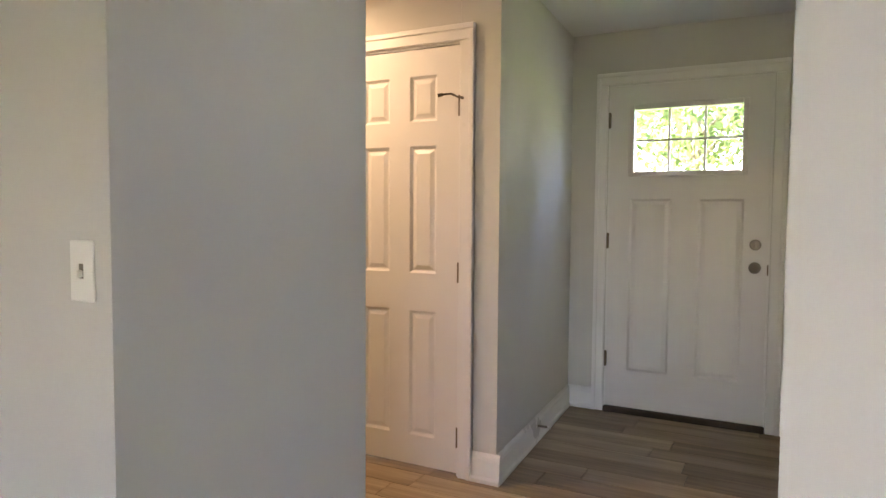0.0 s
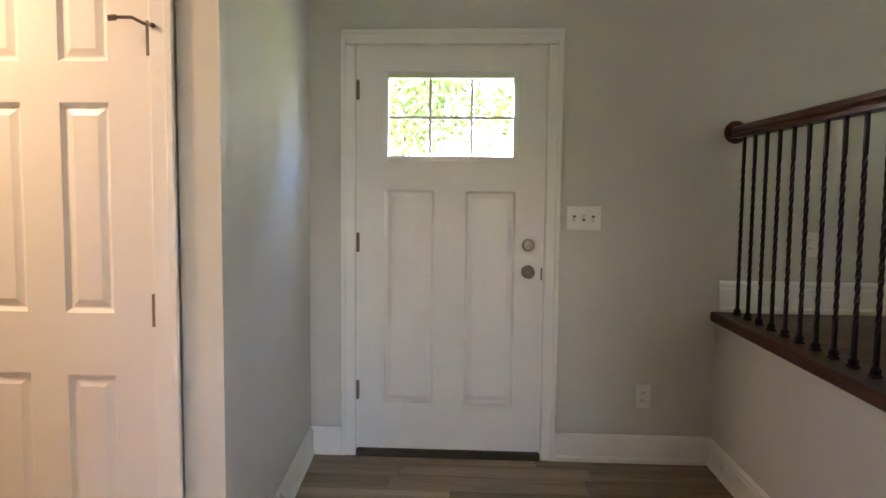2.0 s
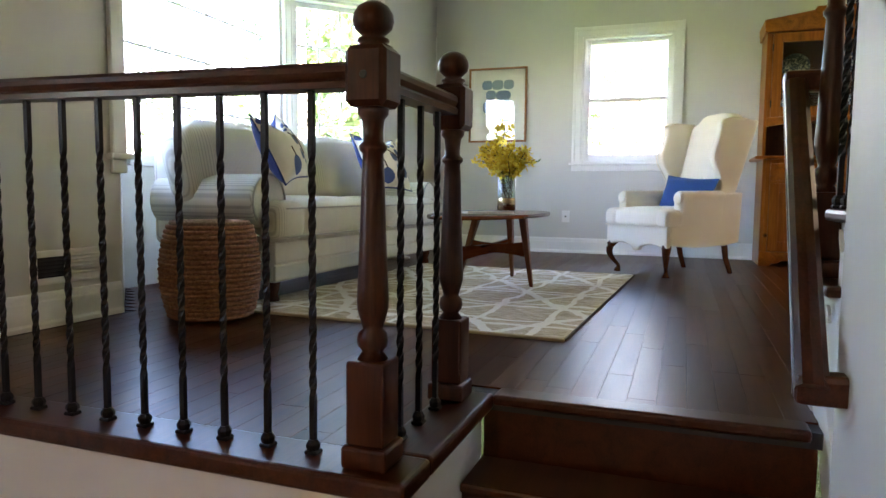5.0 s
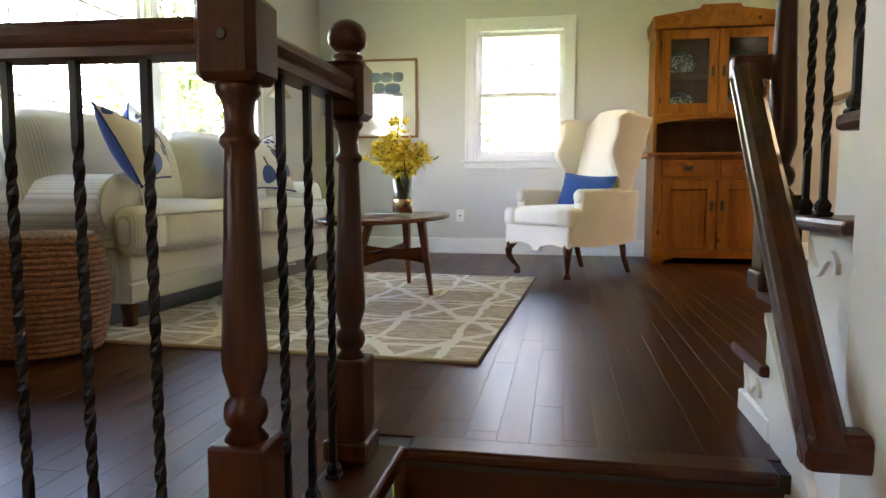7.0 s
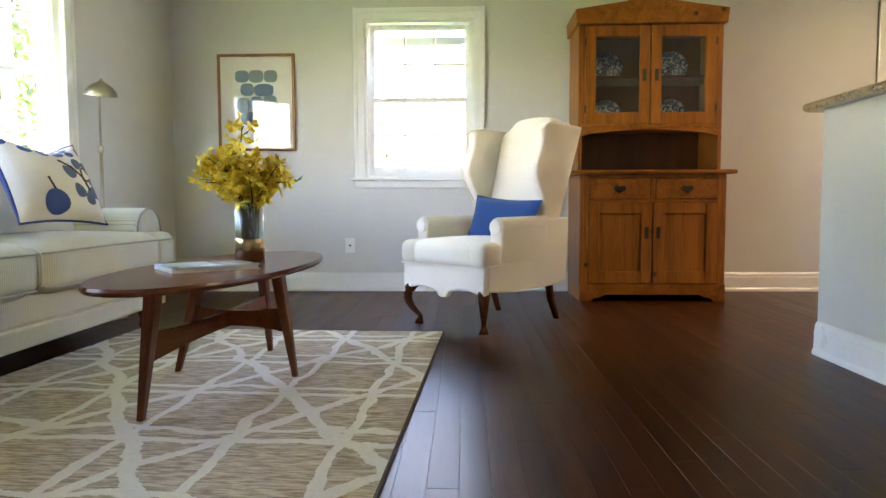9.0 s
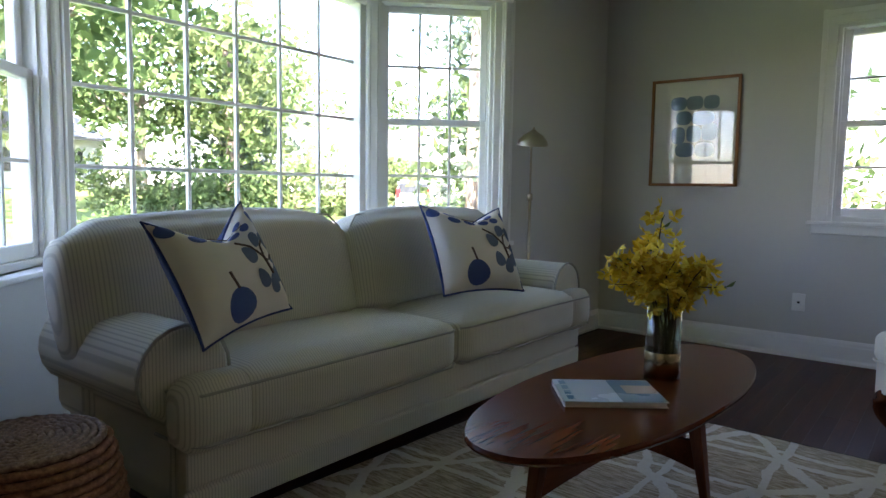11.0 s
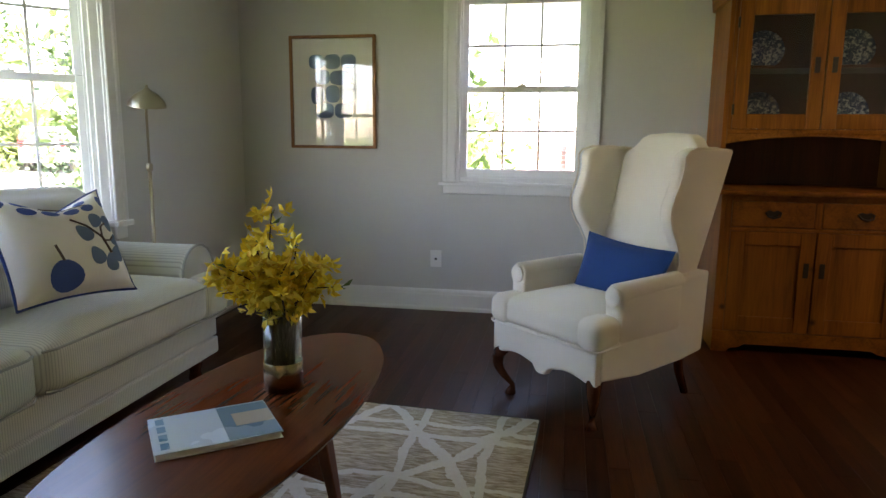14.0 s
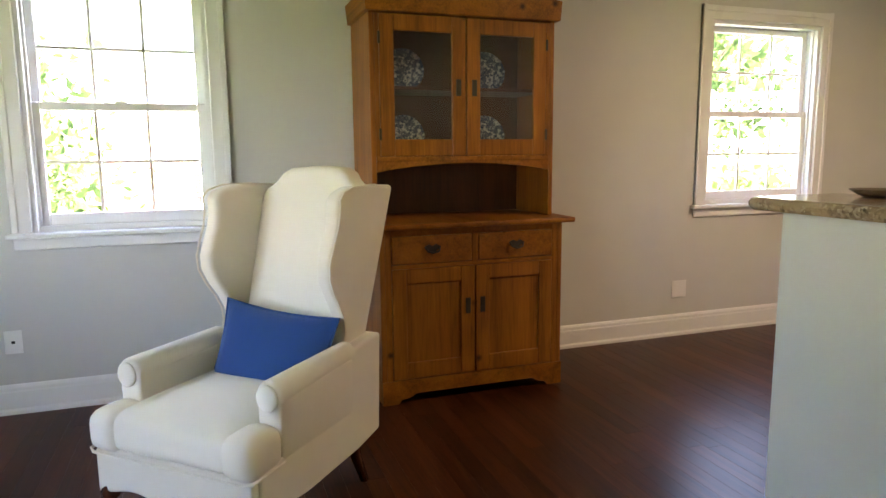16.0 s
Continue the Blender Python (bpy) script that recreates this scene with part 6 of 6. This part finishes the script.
def trunk_mesh(seed, h, r):
    rng = random.Random(seed)
    bm = bmesh.new()
    pts = [(rng.uniform(-0.1, 0.1) * i * 0.6, rng.uniform(-0.1, 0.1) * i * 0.6, h * i / 5) for i in range(6)]
    pts[0] = (0, 0, -0.3)
    tube(pts, [r * 1.25, r, r * 0.9, r * 0.75, r * 0.55, r * 0.3], 10, bm)
    for k in range(6):
        a = rng.uniform(0, 6.28)
        b = Vector(pts[2 + k % 4])
        L = rng.uniform(1.4, 2.6)
        tube([b, b + Vector((math.cos(a) * L * 0.5, math.sin(a) * L * 0.5, L * 0.35)), b + Vector((math.cos(a) * L, math.sin(a) * L, L * 0.8))], [r * 0.4, r * 0.28, r * 0.1], 6, bm)
    return link_mesh("trunk", bm, BARK, True)


TRUNKS = [trunk_mesh(1, 6.0, 0.20), trunk_mesh(2, 6.5, 0.26)]
TREE_LABELS = ("broad green leafy tree across the lawn", "light yellow-green leafy tree across the lawn", "tall blue-green conifer across the lawn")


def tree(x, y, k, scale, turn, lift=5.2):
    o = thing("tree", Matrix.Translation((x, y, ground_z(x, y))) @ pose(0, 0, 0, 0, 0, turn) @ Matrix.Scale(scale, 4), TREE_LABELS[k], "tree", "garden trees")
    t = new("trunk", TRUNKS[k % 2])
    t.parent = o
    c = new("crown", CROWNS[k])
    c.parent = o
    c.matrix_basis = Matrix.Translation((0, 0, lift if k < 2 else 4.2))
    return o


rng = random.Random(12)
for x, y, k, s in ((17.5, 33, 0, 1.15), (21, 31, 1, 1.1), (24.5, 35, 2, 1.15), (12.5, 37, 1, 1.3), (28, 40, 0, 1.2), (9, 46, 0, 1.5), (20, 48, 0, 1.5), (36, 47, 1, 1.3), (44, 44, 0, 1.2),
                   (37, 24, 2, 0.9), (55, 40, 0, 1.4), (3, 46, 1, 1.5), (-6, 44, 0, 1.5), (-3.2, 25, 1, 0.8), (12.2, 4.75, 0, 0.5), (13.2, 8.5, 1, 0.8), (19, -11, 0, 1.0), (14.5, -15.5, 1, 0.9), (26, 12, 1, 1.1), (56, 26, 1, 1.4)):
    tree(x, y, k, s, rng.uniform(0, 360))

big = thing("shade_tree", Matrix.Translation((8.7, 21.5, ground_z(8.7, 21.5))), "large old tree with a thick bare grey trunk on the lawn", "tree")
bb = tube([(0, 0, -0.3), (0, 0, 0.4), (0.05, 0, 3), (0.1, 0.1, 6.5), (0.2, 0.1, 9)], [0.55, 0.40, 0.34, 0.30, 0.2], 14)
for a, z in ((0.4, 5.5), (2.2, 6.2), (3.9, 5.9), (5.2, 7.0)):
    tube([(0.1, 0, z), (math.cos(a) * 1.6, math.sin(a) * 1.6, z + 0.9), (math.cos(a) * 3.4, math.sin(a) * 3.4, z + 1.3)], [0.14, 0.1, 0.04], 8, bb)
part("trunk", bb, BARK, big, smooth=True)
cr = new("crown", CROWNS[0])
cr.parent = big
cr.matrix_basis = Matrix.Translation((0.3, 0.2, 8.6)) @ Matrix.Scale(1.35, 4)


def shrub(x, y, s, k=0):
    o = thing("shrub", Matrix.Translation((x, y, ground_z(x, y) + 0.62 * s)) @ pose(0, 0, 0, 0, 0, x * 37) @ Matrix.Scale(s, 4), "rounded leafy garden shrub", "shrub", "garden shrubs")
    f = new("foliage", BUSHES[k])
    f.parent = o
    part("stem", tube([(0, 0, -0.70), (0.05, 0.03, -0.3), (0, 0, 0.1)], [0.05, 0.04, 0.02], 6), BARK, o)


for x, y, s, k in ((10.2, 20.6, 0.8, 0), (15, 26, 1.6, 0), (17.5, 25.5, 1.8, 0), (20, 25, 1.9, 1), (22.5, 24.5, 2.0, 1), (25, 24.6, 1.9, 1), (27.5, 23.2, 1.7, 0), (13.4, 27.5, 1.4, 1), (30.5, 29.3, 1.8, 0), (33, 30, 1.7, 1),
                   (22.5, 17.5, 1.5, 0), (24.2, 18.0, 1.3, 1), (12.6, 3.6, 1.1, 0), (12.3, 2.2, 1.0, 0), (11.8, 4.9, 1.4, 0), (12.9, 0.6, 0.95, 1), (12.8, -1.0, 0.95, 1), (11.2, 6.0, 1.3, 0), (13.0, -12.0, 1.6, 0), (14.8, -10.5, 1.8, 1), (12.2, -14, 1.6, 0)):
    shrub(x, y, s, k)

# drooping conifer beside the bay
sp = thing("spruce", Matrix.Translation((10.6, 8.9, ground_z(10.6, 8.9))), "dark drooping spruce close to the house", "tree")
part("trunk", tube([(0, 0, -0.2), (0, 0, 3), (0.05, 0, 7)], [0.16, 0.12, 0.03], 8), BARK, sp, smooth=True)
c = new("crown", leaf_mesh("crown", 9, 1.5, 3.2, 60, 50, 0.06, LEAFS[2], cone=True, droop=1.0))
c.parent = sp
c.matrix_basis = Matrix.Translation((0, 0, 3.9))

SIDING = paint("white_siding", (0.72, 0.72, 0.70), 0.6)
ROOFM = paint("roof_shingle", (0.28, 0.27, 0.26), 0.9)
BRICKM = material("red_brick", (0.32, 0.14, 0.09), 0.85)
n = Nodes(BRICKM)
n.colour(n.ramp(n.island(), (0, (0.24, 0.13, 0.10)), (0.5, (0.38, 0.24, 0.18)), (1, (0.52, 0.42, 0.35))))
WINDARK = material("dark_window", (0.03, 0.035, 0.04), 0.1)


def house(name, x, y, turn, w, d, h, rh, label, chimney=True):
    o = thing(name, Matrix.Translation((x, y, ground_z(x, y) - 0.2)) @ pose(0, 0, 0, 0, 0, turn), label, "house")
    wall = boxed(-w / 2, w / 2, -d / 2, d / 2, 0, h)
    prism([(-d / 2, h), (d / 2, h), (0, h + rh)], -w / 2 + 0.01, w / 2 - 0.01, wall, "X")
    part("wall", wall, SIDING, o)
    for s in (-1, 1):
        part("roof", prism([(0, h + rh), (s * (d / 2 + 0.5), h - 0.5 * rh / (d / 2)), (s * (d / 2 + 0.5), h - 0.5 * rh / (d / 2) + 0.14), (0, h + rh + 0.16)], -w / 2 - 0.35, w / 2 + 0.35, None, "X"), ROOFM, o)
    for i in range(3):
        for sy in (-1, 1):
            xx = (-0.3 + 0.3 * i) * w
            ya, yb2 = sorted((sy * d / 2, sy * (d / 2 + 0.03)))
            wd = part("window", boxed(xx - 0.5, xx + 0.5, ya, yb2, 0.9, 2.2), SIDING, o)
            ya, yb2 = sorted((sy * (d / 2 + 0.03), sy * (d / 2 + 0.04)))
            part("pane", boxed(xx - 0.42, xx + 0.42, ya, yb2, 0.98, 2.12), WINDARK, wd)
            for s in (-1, 1):
                a, e = sorted((xx + s * 0.52, xx + s * 0.82))
                ya, yb2 = sorted((sy * d / 2, sy * (d / 2 + 0.05)))
                part("shutter", boxed(a, e, ya, yb2, 0.9, 2.2), WINDARK, wd)
    for sx in (-1, 1):
        a, e = sorted((sx * w / 2, sx * (w / 2 + 0.03)))
        part("window", boxed(a, e, -0.5, 0.5, 0.9, 2.2), WINDARK, o)
    if chimney:
        part("chimney", boxed(w * 0.28 - 0.5, w * 0.28 + 0.5, -0.4, 0.4, h, h + rh + 1.0, 0.03), BRICKM, o, "red brick chimney")
    return o


house("white_house", 12.6, 41.5, 18, 11, 7, 3.0, 1.8, "white clapboard house with dark shutters and a brick chimney")
house("white_house", 43, 33.5, -40, 13, 8, 2.9, 2.0, "low white house with a grey roof across the street", False)
house("white_house", 32.5, 41, -20, 12, 8, 3.4, 2.4, "pale house behind the trees", False)


def neighbour():
    x, y0, y1, z0, zb, zt = 14.2, -6.5, 3.95, -0.55, 1.95, 4.6
    o = thing("neighbour_house", Matrix.Translation((x, 0, 0)), "neighbouring house with white siding over a brick base", "house")
    part("wall", boxed(0.04, 8, y0, y1, z0, zt), SIDING, o)
    for i in range(15):
        z = zb + (zt - zb) * i / 15
        part("siding_board", prism([(-0.012, z), (0.04, z), (0.04, z + 0.177), (0.008, z + 0.177)], y0 - 0.02, y1 + 0.02), SIDING, o)
    bm = bmesh.new()
    rr = random.Random(8)
    verts, faces = [], []
    nrow = 30
    for r in range(nrow):
        z = z0 + (zb - z0) * r / nrow
        hgt = (zb - z0) / nrow - 0.012
        yy = -2.0 + (0.11 if r % 2 else 0)
        while yy < y1 - 0.2:
            k = len(verts)
            q = 0.004 * rr.random()
            for cx in (0.0 - q, 0.045):
                for cy in (yy, yy + 0.205):
                    for cz in (z, z + hgt):
                        verts.append((cx, cy, cz))
            faces += [tuple(k + i for i in f) for f in ((0, 1, 3, 2), (4, 6, 7, 5), (0, 2, 6, 4), (1, 5, 7, 3), (0, 4, 5, 1), (2, 3, 7, 6))]
            yy += 0.217
    me = bpy.data.meshes.new("brickwork")
    me.from_pydata(verts, [], faces)
    me.materials.append(BRICKM)
    b = new("brickwork", me)
    b.parent = o
    tagged(b, "brown brick base courses", kind="stuff")
    bm.free()
    part("roof", prism([(-0.7, zt - 0.02), (4, zt + 1.9), (8.7, zt - 0.02), (8.7, zt + 0.15), (4, zt + 2.1), (-0.7, zt + 0.15)], y0 - 0.4, y1 + 0.4), ROOFM, o)
    part("downspout", boxed(-0.09, -0.01, 2.15, 2.24, z0 + 0.1, zt), SIDING, o)


neighbour()


def lattice_fence():
    o = thing("lattice_fence", Matrix.Translation((10.9, -6.6, -0.42)) @ pose(0, 0, 0, 0, 0, 45), "white board fence with lattice strips round the yard", "fence")
    for i in range(4):
        x = -3.3 + 2.2 * i
        part("post", boxed(x - 0.05, x + 0.05, -0.05, 0.05, 0, 3.45, 0.01), SIDING, o)
    for z in (0.2, 2.28, 2.62, 3.02, 3.36):
        part("rail", boxed(-3.3, 3.3, -0.03, 0.03, z - 0.035, z + 0.035), SIDING, o)
    lat = bmesh.new()
    for z0 in (2.315, 3.055):
        for i in range(44):
            x = -3.25 + 0.15 * i
            for s, yy in ((1, -0.008), (-1, 0.002)):
                prism([(x - s * 0.14 - 0.018, z0), (x - s * 0.14 + 0.018, z0), (x + s * 0.14 + 0.018, z0 + 0.27), (x + s * 0.14 - 0.018, z0 + 0.27)], yy, yy + 0.008, lat)
    tagged(part("lattice", lat, SIDING, o), "white diagonal lattice strips", kind="stuff")
    for i in range(30):
        x = -3.2 + 0.22 * i
        part("board", boxed(x - 0.10, x + 0.10, 0.034, 0.05, 0.25, 1.75), SIDING, o)


lattice_fence()


def parked_car():
    o = thing("car", Matrix.Translation((26.2, 22.6, ground_z(26.2, 22.6) + 0.08)) @ pose(0, 0, 0, 0, 0, 20), "silver van parked on the street", "car")
    silver = material("silver_paint", (0.55, 0.57, 0.60), 0.25, 0.6)
    body = prism([(-2.2, 0.35), (2.2, 0.35), (2.25, 0.9), (1.3, 1.0), (0.7, 1.65), (-1.9, 1.7), (-2.25, 0.95)], -0.88, 0.88)
    part("body", smooth_bevel(body, 0.08, 3, 0.3), silver, o, smooth=True)
    for s in (-1, 1):
        a, b = sorted((s * 0.885, s * 0.87))
        part("side_window", prism([(-1.7, 1.02), (1.05, 1.02), (0.62, 1.52), (-1.7, 1.55)], a, b), WINDARK, o)
        part("tail_light", boxed(-2.27, -2.2, s * 0.72 - 0.09, s * 0.72 + 0.09, 0.9, 1.3, 0.02), material("red_lens", (0.4, 0.02, 0.02), 0.2) if s < 0 else bpy.data.materials["red_lens"], o)
        for x in (-1.4, 1.4):
            w = part("wheel", lathe([(0.31, -0.1), (0.33, -0.06), (0.33, 0.06), (0.31, 0.1)], 20), DARKHOLE, o, "black tyre", True, Matrix.Translation((x, s * 0.82, 0.33)) @ pose(0, 0, 0, 90))
            part("rim", lathe([(0.2, -0.105), (0.18, 0.105)], 14), silver, w)
    part("rear_window", boxed(-2.2, -2.0, -0.7, 0.7, 1.1, 1.55, 0.03), WINDARK, o)


parked_car()


# ---- floor pieces ----
def plank_mesh(length, width, thick, gap=0.0007, ease=0.0006):
    bm = bmesh.new()
    x0, x1, y0, y1 = gap, length - gap, gap, width - gap
    lo = [bm.verts.new((x, y, 0)) for x, y in ((x0, y0), (x1, y0), (x1, y1), (x0, y1))]
    mid = [bm.verts.new((x, y, thick - ease)) for x, y in ((x0, y0), (x1, y0), (x1, y1), (x0, y1))]
    e = ease
    hi = [bm.verts.new((x, y, thick)) for x, y in ((x0 + e, y0 + e), (x1 - e, y0 + e), (x1 - e, y1 - e), (x0 + e, y1 - e))]
    for a, b in ((lo, mid), (mid, hi)):
        for i in range(4):
            bm.faces.new((a[i], a[(i + 1) % 4], b[(i + 1) % 4], b[i]))
    bm.faces.new(hi)
    return bm


def lay(parent, name, rows, width, lengths, thick, z, mat, rest_mat, near, seed, gap, label):
    """Rows of pieces along x: rows of (y, x0, x1). Those for which near(x, y) holds are objects, at most 300; the rest is one mesh."""
    rng = random.Random(seed)
    shared = {L: link_mesh(name, plank_mesh(L, width, thick, gap), mat) for L in lengths}
    verts, faces, count = [], [], 0
    for y, x0, x1 in rows:
        x = x0 - rng.uniform(0, max(lengths) * 0.8)
        while x < x1 - 0.01:
            L = rng.choice(lengths)
            a, b = max(x, x0), min(x + L, x1)
            x += L
            if b - a < 0.006:
                continue
            if near((a + b) / 2, y) and count < 300:
                full = b - a > L - 1e-6
                ob = new(name, shared[L] if full else link_mesh(name, plank_mesh(b - a, width, thick, gap), mat))
                ob.parent = parent
                ob.location = (a, y, z - thick)
                count += 1
            else:
                k = len(verts)
                bm = plank_mesh(b - a, width, thick, gap)
                bm.verts.ensure_lookup_table()
                bm.verts.index_update()
                verts += [(v.co.x + a, v.co.y + y, v.co.z + z - thick) for v in bm.verts]
                faces += [tuple(k + v.index for v in f.verts) for f in bm.faces]
                bm.free()
    me = bpy.data.meshes.new(name + "_field")
    me.from_pydata(verts, [], faces)
    me.materials.append(rest_mat)
    ob = new(name + "_field", me)
    ob.parent = parent
    tagged(ob, label, kind="stuff")


PW = 0.083
rows = []
y = -4.2
while y < YF + BD - 0.01:
    if y < YK + 0.095 - PW * 0.5:
        rows.append((y, NX[0] + 0.08, XE))
    elif y < YF - PW:
        rows.append((y, XN + 0.15, XE))
    else:
        t = min(BD, max(0, y + PW - YF))
        rows.append((y, BX0 + t, BX1 - t))
    y += PW
floor_living = bpy.data.objects["floor_living"]
PLANKREST = timber("floor_plank_oak_field", (0.013, 0.0032, 0.0009), (0.078, 0.0205, 0.0056), 0.31, "X", 16, "island", 0.0, spread=0.6, spec=0.14)
lay(floor_living, "plank", rows, PW, (0.7, 1.0, 1.3, 1.6), 0.0055, ZL, PLANK, PLANKREST, lambda a, b: 1.2 < a < 5.9 and 0.2 < b < 4.0, 5, 0.0002, "dark oak floor strips")

TW = 0.152
rows = []
y = -4.2
while y < YF - 0.01:
    if y > YK - TW:
        rows.append((y, -4.2 if y < 3.2 else -1.40, XN + 0.01))
    elif y > 1.55:
        rows.append((y, -4.2 if y > 1.9 else -1.25, NX[3] + 0.03))
    else:
        rows.append((y, -4.2, 0.79))
    y += TW
floor_entry = bpy.data.objects["floor_entry"]
TILEREST = timber("wood_look_tile_field", (0.13, 0.088, 0.058), (0.42, 0.32, 0.225), 0.42, "X", 7, "island", 0.05, spread=0.6)
lay(floor_entry, "tile", rows, TW, (0.91,), 0.0055, 0.0, TILE, TILEREST, lambda a, b: b > 0.6 and a > -3, 6, 0.0018, "wood-look floor tiles")
